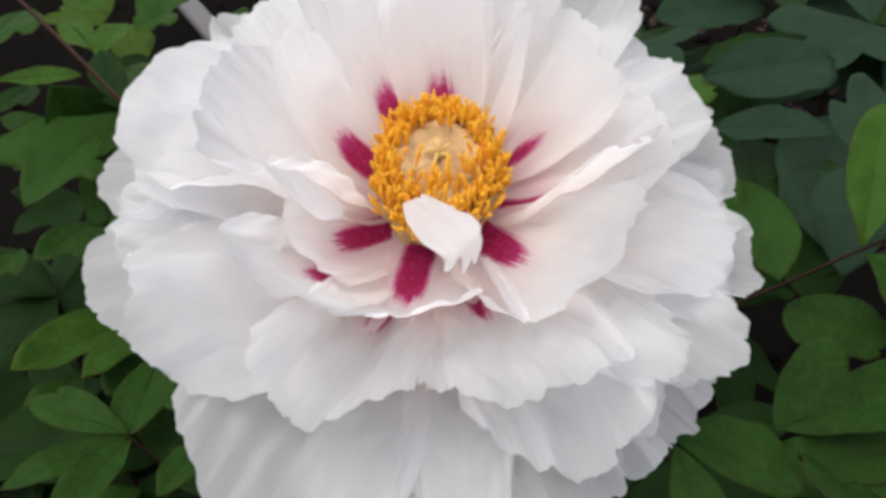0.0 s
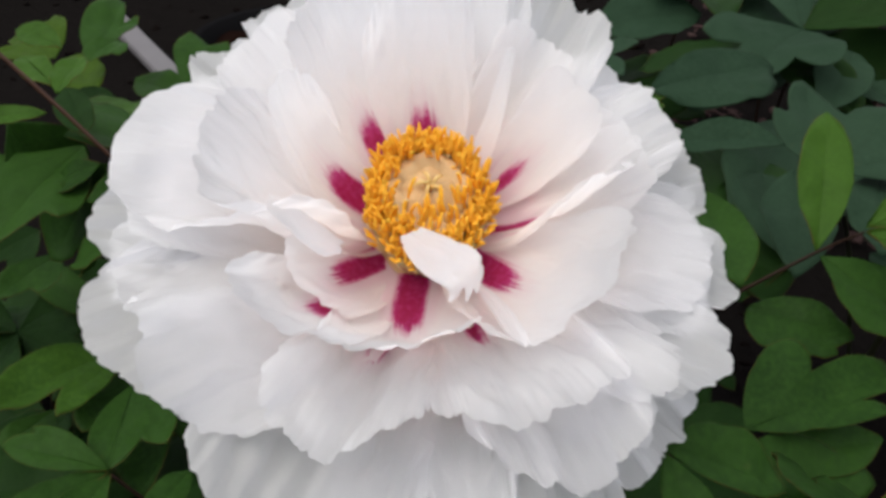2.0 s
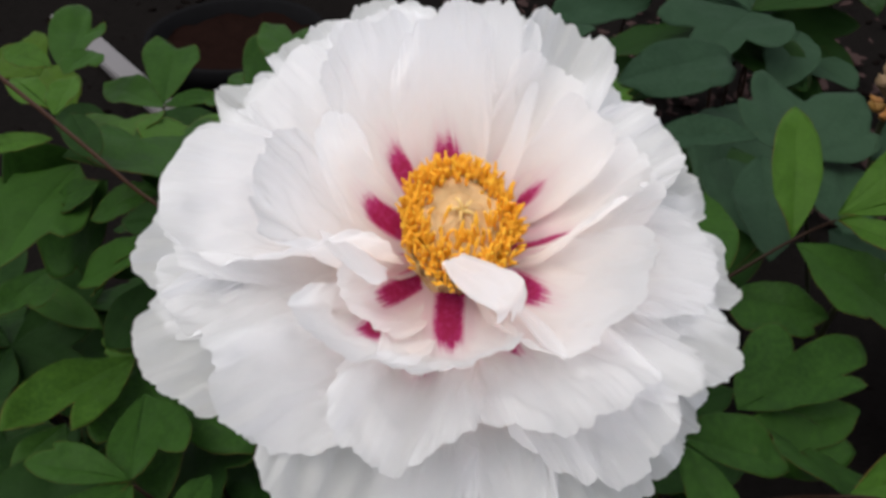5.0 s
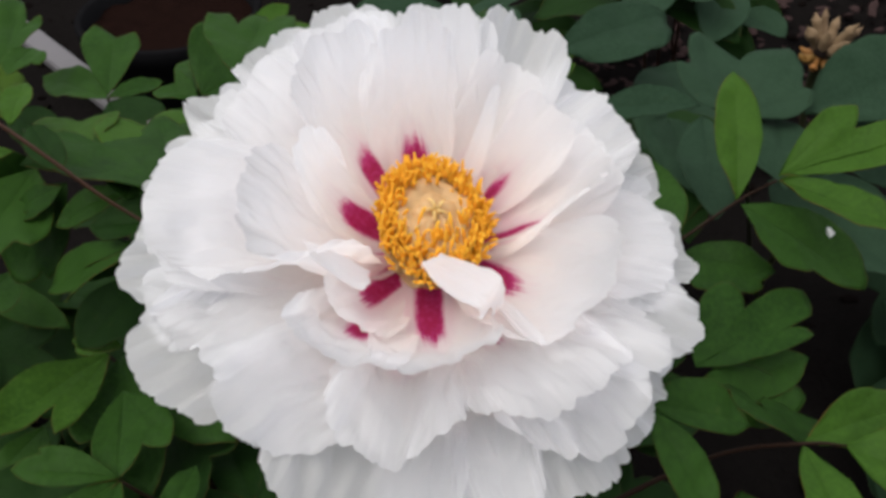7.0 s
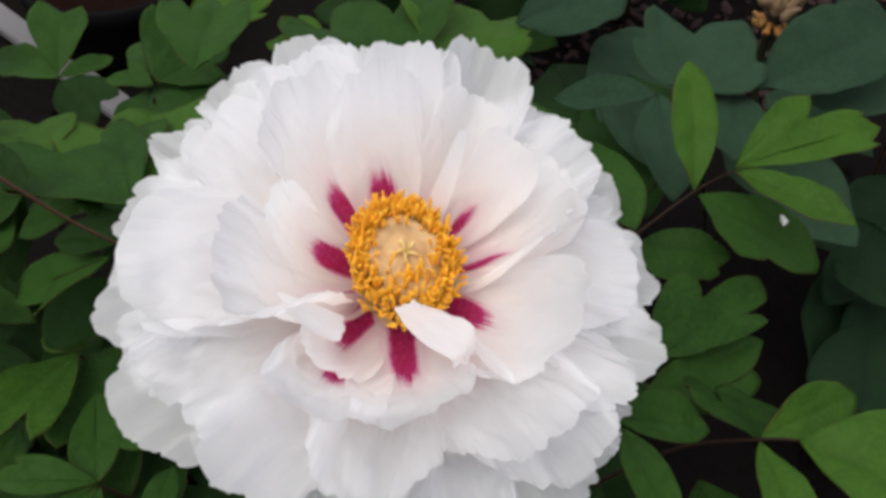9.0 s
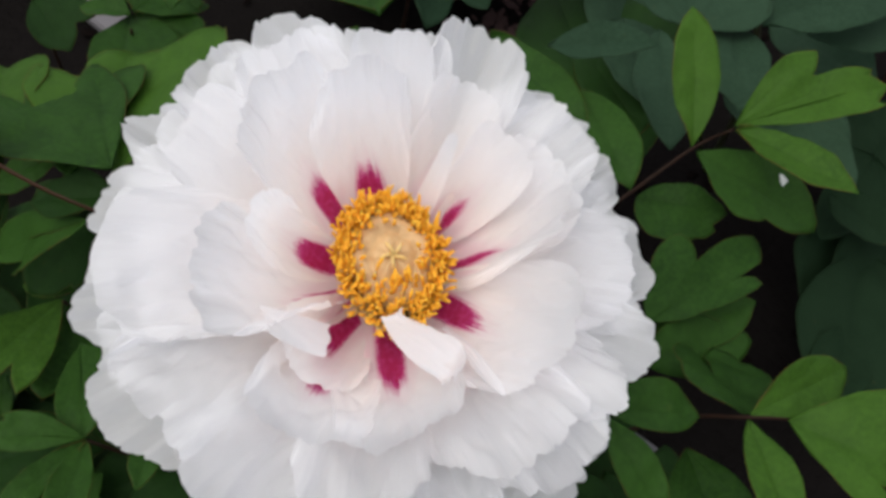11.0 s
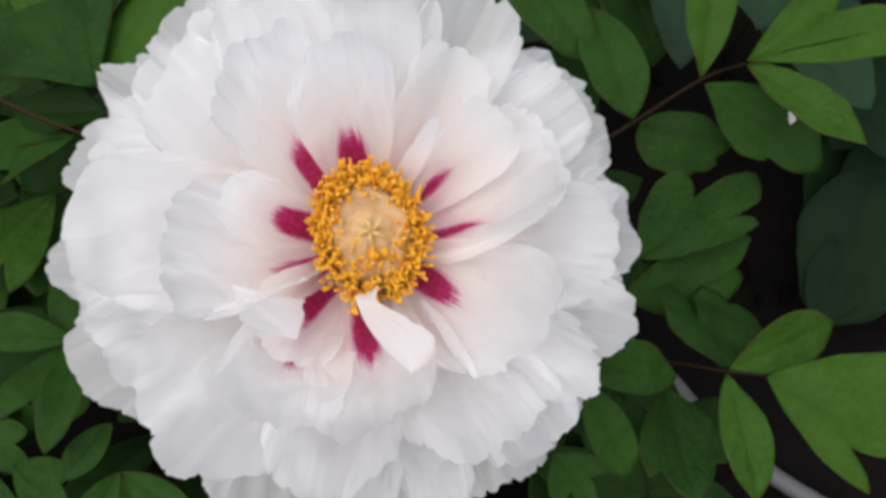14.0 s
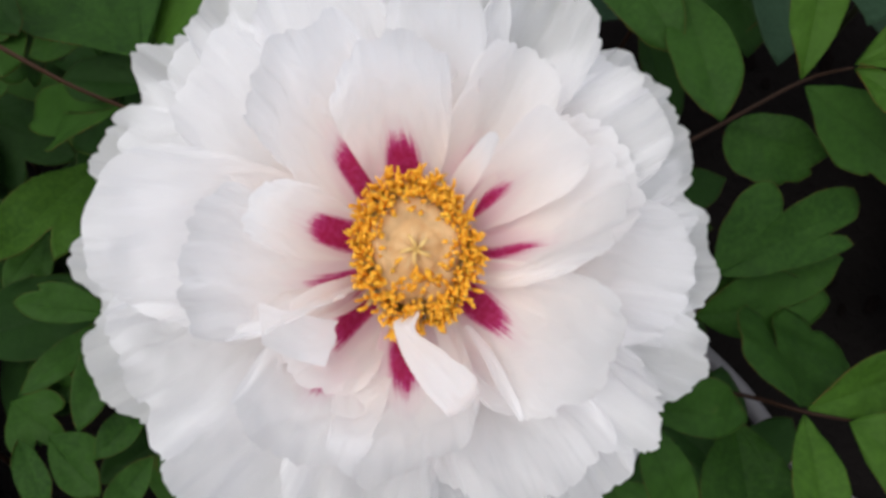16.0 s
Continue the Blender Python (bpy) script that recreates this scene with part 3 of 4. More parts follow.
strap([(11, -24, 4), (15, -34, 7), (18, -44, 12), (22, -52, 19)], [(13, -24, 5), (18.5, -34, 11), (21.5, -44, 17), (22.8, -52, 21)], 5, 0.0, 0.05)


def build_centre():
    rnd = random.Random(21)
    # ivory sheath round the carpels, folded at its mouth
    bm = bmesh.new()
    pts, uvs = [], []
    rows = [(16.6, -1.0), (15.4, 1.8), (14.6, 6), (14.3, 10.0), (13.6, 13.8), (12.2, 16.0), (9.6, 17.0), (8.2, 15.0), (7.0, 16.6), (5.2, 17.7), (3.0, 18.2), (0.6, 18.2)]
    for i, (r, h) in enumerate(rows):
        for j in range(40):
            w = 2 * math.pi * j / 40
            q = 1 + 0.07 * math.sin(5 * w + 0.6) + 0.04 * math.sin(11 * w + i)
            z = h + 0.8 * math.sin(5 * w) * smooth(6, 10, i) + 0.35 * math.sin(13 * w + 2 * i)
            pts.append(Vector((math.cos(w) * r * q, math.sin(w) * r * q * (1 + 0.012 * r), z)) * 0.001)
            uvs.append((j / 40, i / 11))
    grid_mesh(bm, pts, uvs, 40, len(rows), True)
    part("sheath", bm, SHEATH, flower, "ivory sheath round the carpels")
    for k in range(5):
        w = radians(72 * k + 20)
        bm = bmesh.new()
        d = Vector((math.cos(w), math.sin(w), 0))
        n = Vector((-math.sin(w), math.cos(w), 0))
        tube(bm, [d * 0.0005 + Vector((0, 0, 0.0180)), d * 0.0010 + Vector((0, 0, 0.0202)), d * 0.0026 + n * 0.0006 + Vector((0, 0, 0.0212)), d * 0.0042 + n * 0.0014 + Vector((0, 0, 0.0202))],
             [0.0006, 0.0006, 0.00055, 0.0004], 7, 10)
        part("stigma", bm, STIGMA, flower, "pale yellow curled stigma")
    # stamens in a dense ring
    thread, anthers = [], []
    for k in range(6):
        bm = bmesh.new()
        bend = rnd.uniform(-1, 1)
        tube(bm, [(0, 0, 0), (0.0003 * bend, 0, 0.005), (0, 0, 0.010)], [0.00055, 0.0005, 0.0004], 5, 5)
        thread.append(part("stamen", bm, FILAMENT).data)
        bm = bmesh.new()
        b1, b2 = rnd.uniform(-0.8, 0.8) * 0.001, rnd.uniform(-0.8, 0.8) * 0.001
        hgt = rnd.uniform(0.0055, 0.0085)
        tube(bm, [(0, 0, 0), (b1 * 0.6, b2 * 0.5, hgt * 0.4), (b1 * 0.2, b2, hgt * 0.75), (-b1, b2 * 1.5, hgt)],
             [0.0003, 0.00056, 0.00060, 0.00056, 0.0003], 7, 9, 0.5, k)
        anthers.append(part("anther", bm, ANTHER).data)
    for ob in [o for o in scene.objects if o.name.startswith(("stamen", "anther"))]:
        bpy.data.objects.remove(ob)
    count = 298
    for k in range(count):
        ring = (k * 0.618034) % 1.0
        w = 2 * math.pi * k / count * 7 + rnd.uniform(-0.1, 0.1)
        r0 = 12.2 + 2.6 * ring
        front = max(0.0, -math.sin(w))
        lean = radians(-5 + 22 * ring + rnd.uniform(-8, 8) - 17 * front * (1 - ring))
        tall = rnd.uniform(0.75, 1.45) * (1.25 - 0.55 * ring) * (1 + 0.30 * front)
        st = new("stamen", thread[k % 6])
        st.parent = flower
        st.matrix_basis = (Matrix.Translation(Vector((math.cos(w) * r0, math.sin(w) * r0 * 1.22, 1.0)) * 0.001) @ Matrix.Rotation(w, 4, "Z")
                           @ Matrix.Rotation(lean, 4, "Y") @ Matrix.Rotation(rnd.uniform(-0.15, 0.15), 4, "X") @ Matrix.Diagonal((1, 1, tall, 1)))
        an = new("anther", anthers[(k * 5 + k // 6) % 6])
        an.parent = st
        an.matrix_basis = Matrix.Translation((0, 0, 0.0098)) @ Matrix.Rotation(rnd.uniform(0, 6.28), 4, "Z") @ Matrix.Rotation(rnd.uniform(-0.2, 0.2), 4, "X") @ Matrix.Diagonal((1, 1, rnd.uniform(0.85, 1.3) / tall, 1))
    # the shorter stamens between them
    gold, pale = bmesh.new(), bmesh.new()
    for k in range(540):
        w, ring = rnd.uniform(0, 6.2832), rnd.random()
        r0, tall = 12.4 + 3.4 * ring, 13.5 - 4.0 * ring + rnd.uniform(-1.5, 1.5) + 2.6 * max(0.0, -math.sin(w))
        d = Vector((math.cos(w), math.sin(w) * 1.22, 0))
        foot = d * r0 * 0.001 + Vector((0, 0, 0.001))
        top = d * (r0 + tall * rnd.uniform(-0.02, 0.10 + 0.3 * ring)) * 0.001 + Vector((0, 0, tall * 0.001))
        tube(pale, [foot, (foot + top) * 0.5, top], [0.0008, 0.0006], 4, 3)
        jog = Vector((rnd.uniform(-1, 1), rnd.uniform(-1, 1), 0)) * 0.0011
        end = top + (top - foot).normalized() * rnd.uniform(0.004, 0.007) + jog
        tube(gold, [top, (top + end) * 0.5 - jog * 0.6, end], [0.0003, 0.00055, 0.00055, 0.0003], 6, 6)
    short = part("filament_mass", pale, FILAMENT, flower, "pale threads of the shorter stamens")
    tagged(short, kind="stuff")
    short = part("anther_mass", gold, ANTHER, flower, "golden anthers of the shorter stamens")
    tagged(short, kind="stuff")
    bm = bmesh.new()
    tube(bm, [(0, 0, 0.002), (0, 0.004, -0.03), (0, 0.05, -0.12), (0.01, 0.11, -0.24)], [0.009, 0.005, 0.0045, 0.005], 10, 16)
    part("flower_stalk", bm, STALK, flower, "green flower stalk")
    for k in range(5):
        w = radians(72 * k + 10)
        d = Vector((math.cos(w), math.sin(w), 0))
        n = Vector((-math.sin(w), math.cos(w), 0))
        bm = bmesh.new()
        pts, uvs = [], []
        for i in range(7):
            for j in range(7):
                s, v = i / 6, j / 3 - 1
                pts.append(d * (0.004 + 0.026 * s) + n * v * 0.013 * math.sin(0.4 + 2.5 * s) + Vector((0, 0, -0.004 - 0.016 * s * s - 0.004 * v * v)))
                uvs.append((v, s))
        grid_mesh(bm, pts, uvs, 7, 7)
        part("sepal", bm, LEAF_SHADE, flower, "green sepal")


build_centre()


# ---- leaves ----
def blade(bm, base, tip, normal, lobes, wave=0.07, droop=0.14, fold=0.24, seed=0, rows=14, cols=41):
    """A leaf blade from base to tip. lobes: (degrees off the middle, length as a share of the whole, spread in degrees, and on the other side if it differs),
    or (degrees, length) of the lobes' ends and the notches between them, from one side of the foot round to the other."""
    base, tip, normal = Vector(base), Vector(tip), Vector(normal)
    size = (tip - base).length
    fwd = (tip - base).normalized()
    side = normal.cross(fwd).normalized()
    up = fwd.cross(side)
    traced = len(lobes[0]) == 2
    low = lobes[-1][0] if traced else min(b[0] - b[-1] for b in lobes)
    high = lobes[0][0] if traced else max(b[0] + b[2] for b in lobes)
    turns = sorted({low + (high - low) * j / (cols - 1) for j in range(cols)} | {b[0] for b in lobes})
    cols = len(turns)
    pts, uvs = [], []
    for i in range(rows):
        s = (i / (rows - 1)) ** 0.8
        for th in turns:
            reach = 0.02
            across = 1.0
            for a, b in zip(lobes, lobes[1:]) if traced else ():
                if a[0] >= th >= b[0]:
                    u = (a[0] - th) / (a[0] - b[0])
                    ease = math.sin(u * 1.5708) if b[1] > a[1] else 1 - math.cos(u * 1.5708)
                    reach, across = a[1] + (b[1] - a[1]) * (0.5 * ease + 0.5 * u), abs(th) / max(high, -low)
            for lobe in () if traced else lobes:
                a, ln = lobe[:2]
                x = abs(th - a) / (lobe[2] if th > a else lobe[-1])
                if x < 1:
                    r = ln * ((1 - x ** 1.75) ** 0.58 if len(lobes) > 1 else math.cos(x * 1.5708) ** 0.75 * (1 - 0.28 * x)) * (0.95 + 0.05 * math.exp(-x * 7))
                    if r > reach:
                        reach, across = r, x
            reach *= 1 + 0.03 * noise.noise(Vector((th * 0.11, seed * 3.1, 0)))
            g = s * reach
            th_in = radians(th)
            f, l = g * math.cos(th_in), g * math.sin(th_in)
            n = noise.noise(Vector((f * 3 + seed * 1.7, l * 3, seed * 0.9)))
            n2 = noise.noise(Vector((f * 9 + seed, l * 9, seed * 2.3)))
            z = fold * abs(l) - droop * f * f + droop * 0.5 * f + wave * n * s + wave * 0.35 * n2 * s
            pts.append(base + (fwd * f + side * l + up * z) * size)
            uvs.append((math.copysign(max(across * 0.5 * s, s ** 7), th) if th else 0.0, g))
    grid_mesh(bm, pts, uvs, cols, rows)


PLAIN = [(0, 1.0, 46)]
NARROW = [(0, 1.0, 36)]
BROAD = [(0, 1.0, 58)]
TWO = [(0, 1.0, 28), (30, 0.80, 26)]
TWO_R = [(0, 1.0, 28), (-30, 0.80, 26)]
THREE = [(0, 1.0, 26), (32, 0.85, 26), (-32, 0.85, 26)]
ROUND_LOBES = [(70, 0.05), (54, 0.36), (44, 0.54), (33, 0.64), (24, 0.60), (17, 0.53), (11, 0.84), (5, 1.0), (0, 1.0), (-5, 0.93), (-7, 0.72), (-10, 0.82), (-14, 0.84), (-18, 0.66), (-23, 0.36), (-34, 0.06)]
CROOKED = [(85, 0.05), (75, 0.30), (60, 0.45), (44, 0.58), (34, 0.72), (27, 0.78), (22, 0.70), (17, 0.46), (9, 0.86), (3, 1.0), (-5, 0.97), (-8, 0.88), (-12, 1.0), (-20, 0.88), (-27, 0.78), (-35, 0.45), (-55, 0.06)]
HEART = [(36, 0.06), (26, 0.76), (13, 1.0), (-3, 0.78), (-15, 0.90), (-25, 0.74), (-36, 0.06)]
LOPSIDED = [(50, 0.08), (30, 0.42), (12, 0.80), (0, 1.0), (-12, 0.86), (-16, 0.92), (-32, 0.78), (-60, 0.55), (-100, 0.08)]
LEAF_COUNT = [0]


def leaflet(parent, base, tip, lobes=PLAIN, roll=0.0, mat=None, label="", **shape):
    """A leaflet as a part of its spray. roll: degrees that the blade leans about its own length."""
    LEAF_COUNT[0] += 1
    base, tip = Vector(base), Vector(tip)
    fwd = (tip - base).normalized()
    normal = Matrix.Rotation(radians(roll), 3, fwd) @ Vector((0.0, -0.4, 1.0))
    bm = bmesh.new()
    blade(bm, base, tip, normal, lobes, seed=LEAF_COUNT[0], **shape)
    ob = part("leaflet", bm, mat or LEAF, parent, label)
    thick = ob.modifiers.new("thickness", "SOLIDIFY")
    thick.thickness, thick.offset = 0.0003, -1
    return ob


def spray(parent, points, radii, mat=None, name="leaf_stalk", label=""):
    bm = bmesh.new()
    tube(bm, points, radii, 7, 16)
    return part(name, bm, mat or STEM, parent, label)


def undergrowth(parent, spots, seed, mats, size=0.075):
    """Sprays of three to five leaflets on a stalk that rises from the soil. spots: (x, y, height) of the fork."""
    rnd = random.Random(seed)
    for x, y, z in spots:
        d = rnd.uniform(0, 360)
        foot = Vector((x + rnd.uniform(-0.05, 0.05), y + rnd.uniform(-0.03, 0.06), -0.01))
        fork = Vector((x, y, z))
        st = spray(parent, [foot, (foot + fork) * 0.5 + Vector((rnd.uniform(-0.02, 0.02), 0, 0.01)), fork], [0.0022, 0.0017, 0.0012], STEM)
        n = rnd.choice((3, 3, 4, 5))
        for k in range(n):
            a = radians(d + 360 * k / n + rnd.uniform(-18, 18))
            ln = size * rnd.uniform(0.75, 1.25)
            tip = fork + Vector((math.cos(a) * ln, math.sin(a) * ln, rnd.uniform(-0.35, 0.35) * ln))
            leaflet(st, fork, tip, rnd.choice((PLAIN, NARROW, TWO, TWO_R, THREE, THREE)), rnd.uniform(-25, 25), rnd.choice(mats))

peony_bush = new("peony_bush")
tagged(peony_bush, "leafy tree peony bush with lobed green leaves on reddish stalks", "shrub")
stalk = spray(peony_bush, [(0.030, 0.310, 0.260), (0.100, 0.325, 0.280), (0.140, 0.332, 0.296), (0.179, 0.340, 0.312), (0.195, 0.334, 0.326)], [0.0016, 0.0012, 0.001, 0.0008, 0.0006], STEM)
leaflet(stalk, (0.179, 0.341, 0.312), (0.199, 0.396, 0.356), [(0, 1.0, 32)], 0, LEAF_BRIGHT)
leaflet(stalk, (0.195, 0.334, 0.328), (0.266, 0.321, 0.350), [(0, 1.0, 20), (7, 0.93, 13), (-8, 0.94, 9), (27, 0.70, 20, 24)], 0, LEAF_BRIGHT)
leaflet(stalk, (0.195, 0.333, 0.326), (0.226, 0.276, 0.334), [(0, 1.0, 31)], 0, LEAF_BRIGHT)
leaflet(stalk, (0.180, 0.338, 0.311), (0.233, 0.294, 0.281), [(0, 1.0, 38, 24), (-19, 0.62, 9, 30)], 0)
stalk = spray(peony_bush, [(0.030, 0.270, 0.240), (0.090, 0.278, 0.250), (0.128, 0.272, 0.266)], [0.002, 0.0014, 0.001], STEM)
leaflet(stalk, (0.130, 0.272, 0.273), (0.202, 0.294, 0.280), ROUND_LOBES, 0, LEAF, wave=0.05)
leaflet(stalk, (0.128, 0.268, 0.258), (0.196, 0.277, 0.258), NARROW, 0)
leaflet(stalk, (0.154, 0.342, 0.281), (0.197, 0.321, 0.278), LOPSIDED, 0)
leaflet(stalk, (0.116, 0.256, 0.270), (0.188, 0.261, 0.249), [(0, 1.0, 42, 36)], 0, fold=0.12)
stalk = spray(peony_bush, [(0.020, 0.250, 0.240), (0.045, 0.220, 0.310), (0.066, 0.197, 0.345)], [0.002, 0.0014, 0.001], STEM)
leaflet(stalk, (0.066, 0.199, 0.345), (0.108, 0.193, 0.328), [(0, 1.0, 54, 30)], 0)
leaflet(stalk, (0.066, 0.195, 0.345), (0.078, 0.161, 0.322), [(0, 1.0, 38)], 0)
stalk = spray(peony_bush, [(0.060, 0.240, 0.220), (0.112, 0.222, 0.272), (0.139, 0.200, 0.299), (0.154, 0.194, 0.300)], [0.0016, 0.001, 0.0008, 0.0006], STEM)
leaflet(stalk, (0.140, 0.201, 0.299), (0.199, 0.213, 0.293), [(0, 1.0, 36)], 0, LEAF_BRIGHT)
leaflet(stalk, (0.138, 0.203, 0.297), (0.166, 0.256, 0.258), CROOKED, 0, fold=0.10)
leaflet(stalk, (0.138, 0.199, 0.299), (0.131, 0.146, 0.299), [(0, 1.0, 37)], 0, LEAF_BRIGHT)
leaflet(stalk, (0.153, 0.193, 0.301), (0.194, 0.150, 0.300), [(60, 0.05), (51, 0.24), (45, 0.62), (37, 1.05), (24, 1.25), (8, 1.25), (-4, 0.96), (-12, 0.70), (-22, 1.0), (-31, 0.62), (-40, 0.06)], 0, LEAF_BRIGHT)
leaflet(stalk, (0.125, 0.213, 0.255), (0.119, 0.159, 0.260), [(0, 1.0, 34), (-24, 0.86, 22), (22, 0.8, 26)], 0)
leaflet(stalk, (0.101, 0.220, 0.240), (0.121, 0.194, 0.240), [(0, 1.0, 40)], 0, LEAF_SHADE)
leaflet(stalk, (0.067, 0.197, 0.250), (0.078, 0.170, 0.250), THREE, 0, LEAF)
leaflet(peony_bush, (0.141, 0.398, 0.311), (0.144, 0.333, 0.303), PLAIN, 0, LEAF)
leaflet(peony_bush, (0.108, 0.450, 0.316), (0.133, 0.366, 0.312), [(0, 1.0, 30, 40)], 0, LEAF)
leaflet(peony_bush, (0.120, 0.433, 0.300), (0.125, 0.384, 0.300), [(0, 1.0, 40)], 0, LEAF_BRIGHT)
leaflet(peony_bush, (0.064, 0.530, 0.280), (0.061, 0.637, 0.290), [(0, 1.0, 28), (34, 0.9, 28), (-36, 1.0, 26)], 0, LEAF)
leaflet(peony_bush, (0.108, 0.537, 0.280), (0.149, 0.618, 0.280), [(0, 1.0, 24), (30, 1.0, 26), (-30, 1.0, 24), (-50, 0.7, 24)], 0, LEAF_BRIGHT)
leaflet(peony_bush, (0.046, 0.481, 0.270), (0.075, 0.525, 0.270), THREE, 0, LEAF)
leaflet(peony_bush, (0.095, 0.468, 0.270), (0.134, 0.485, 0.270), THREE, 0, LEAF)
leaflet(peony_bush, (0.023, 0.504, 0.260), (0.033, 0.554, 0.260), THREE, 0, LEAF)
leaflet(peony_bush, (0.033, 0.580, 0.280), (-0.005, 0.611, 0.280), [(0, 1.0, 26), (-36, 0.8, 26)], 0, LEAF_BRIGHT)
leaflet(peony_bush, (-0.054, 0.732, 0.240), (0.020, 0.746, 0.240), [(0, 1.0, 22), (-18, 0.85, 18), (26, 0.8, 22)], 0, LEAF_BRIGHT)
stalk = spray(peony_bush, [(-0.190, 0.373, 0.436), (-0.165, 0.366, 0.412), (-0.140, 0.358, 0.386), (-0.118, 0.352, 0.361), (-0.094, 0.350, 0.336)], [0.0008, 0.0009, 0.0009, 0.0008, 0.0007], RED_STEM, label="reddish-brown leaf stalk")
leaflet(stalk, (-0.095, 0.371, 0.350), (-0.100, 0.462, 0.338), [(0, 1.0, 19), (20, 0.92, 18), (40, 0.98, 19), (58, 0.7, 20)], 0, LEAF)
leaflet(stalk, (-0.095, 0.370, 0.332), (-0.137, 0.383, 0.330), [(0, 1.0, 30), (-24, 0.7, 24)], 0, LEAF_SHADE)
leaflet(stalk, (-0.094, 0.376, 0.342), (-0.082, 0.494, 0.325), [(0, 1.0, 22), (-22, 1.05, 21), (26, 0.8, 22), (-44, 0.7, 20)], 0, LEAF_BRIGHT)
leaflet(stalk, (-0.099, 0.393, 0.312), (-0.075, 0.434, 0.305), [(0, 1.0, 40)], 0, LEAF_SHADE)
leaflet(stalk, (-0.172, 0.452, 0.352), (-0.200, 0.491, 0.356), [(0, 1.0, 34, 28)], 0, LEAF_BRIGHT)
leaflet(stalk, (-0.171, 0.448, 0.352), (-0.166, 0.483, 0.358), [(0, 1.0, 46, 40)], 0, LEAF_BRIGHT)
leaflet(stalk, (-0.152, 0.405, 0.374), (-0.138, 0.376, 0.366), [(0, 1.0, 40, 50)], 0, LEAF_SHADE)
leaflet(stalk, (-0.140, 0.407, 0.346), (-0.147, 0.492, 0.332), [(36, 0.06), (26, 0.62), (15, 0.96), (6, 1.0), (-2, 0.86), (-12, 0.98), (-22, 0.76), (-36, 0.06)], 0, LEAF_BRIGHT)
leaflet(stalk, (-0.116, 0.383, 0.340), (-0.105, 0.475, 0.328), [(44, 0.06), (32, 0.5), (23, 0.74), (15, 0.62), (6, 0.95), (0, 1.0), (-7, 0.76), (-16, 0.92), (-24, 0.86), (-33, 0.5), (-46, 0.06)], 0, LEAF)
leaflet(stalk, (-0.057, 0.501, 0.332), (-0.032, 0.584, 0.335), [(46, 0.06), (34, 0.6), (23, 0.86), (16, 0.90), (11, 0.72), (5, 0.95), (0, 1.0), (-4, 0.84), (-10, 0.98), (-20, 0.8), (-30, 0.45), (-42, 0.06)], 0, LEAF)
leaflet(stalk, (-0.201, 0.399, 0.362), (-0.161, 0.400, 0.366), [(0, 1.0, 20, 24)], 0, LEAF_BRIGHT)
leaflet(stalk, (-0.200, 0.543, 0.330), (-0.234, 0.582, 0.332), THREE, 0, LEAF_YELLOW)
leaflet(stalk, (-0.118, 0.416, 0.326), (-0.159, 0.413, 0.312), [(0, 1.0, 40, 34)], 0, LEAF)
leaflet(stalk, (-0.154, 0.437, 0.318), (-0.183, 0.442, 0.305), TWO, 0, LEAF)
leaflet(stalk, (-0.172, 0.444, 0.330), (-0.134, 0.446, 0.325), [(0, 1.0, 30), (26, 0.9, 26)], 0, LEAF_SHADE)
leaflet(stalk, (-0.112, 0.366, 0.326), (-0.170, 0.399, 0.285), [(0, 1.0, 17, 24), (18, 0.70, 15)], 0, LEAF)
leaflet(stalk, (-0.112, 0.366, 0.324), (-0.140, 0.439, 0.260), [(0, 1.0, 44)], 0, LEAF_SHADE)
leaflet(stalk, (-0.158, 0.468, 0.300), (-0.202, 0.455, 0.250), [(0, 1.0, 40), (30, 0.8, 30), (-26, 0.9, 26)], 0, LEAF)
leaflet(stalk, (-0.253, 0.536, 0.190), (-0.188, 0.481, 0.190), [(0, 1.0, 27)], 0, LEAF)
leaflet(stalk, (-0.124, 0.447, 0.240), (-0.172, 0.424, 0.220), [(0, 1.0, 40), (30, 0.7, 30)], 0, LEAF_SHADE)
leaflet(stalk, (-0.151, 0.436, 0.200), (-0.182, 0.461, 0.190), [(0, 1.0, 40)], 0, LEAF_BRIGHT)
leaflet(stalk, (-0.179, 0.497, 0.355), (-0.209, 0.518, 0.360), [(0, 1.0, 40)], 0, LEAF_BRIGHT)
leaflet(stalk, (-0.172, 0.471, 0.310), (-0.204, 0.399, 0.300), [(0, 1.0, 26), (-22, 0.95, 24), (24, 0.8, 24)], 0, LEAF)
leaflet(stalk, (-0.226, 0.519, 0.270), (-0.269, 0.498, 0.270), THREE, 0, LEAF)
leaflet(stalk, (-0.271, 0.590, 0.270), (-0.285, 0.549, 0.270), TWO, 0, LEAF_SHADE)
leaflet(stalk, (-0.211, 0.502, 0.220), (-0.239, 0.463, 0.220), TWO, 0, LEAF)
leaflet(stalk, (-0.243, 0.561, 0.200), (-0.278, 0.520, 0.200), THREE, 0, LEAF_SHADE)
leaflet(stalk, (-0.264, 0.500, 0.200), (-0.275, 0.465, 0.200), TWO, 0, LEAF)
leaflet(stalk, (-0.190, 0.385, 0.200), (-0.213, 0.356, 0.200), TWO, 0, LEAF)
leaflet(stalk, (-0.144, 0.380, 0.220), (-0.148, 0.321, 0.220), [(0, 1.0, 30), (30, 0.9, 26)], 0, LEAF)
leaflet(stalk, (-0.243, 0.540, 0.340), (-0.247, 0.484, 0.340), TWO, 0, LEAF)
leaflet(stalk, (-0.187, 0.519, 0.320), (-0.158, 0.488, 0.310), BROAD, 0, LEAF_SHADE)
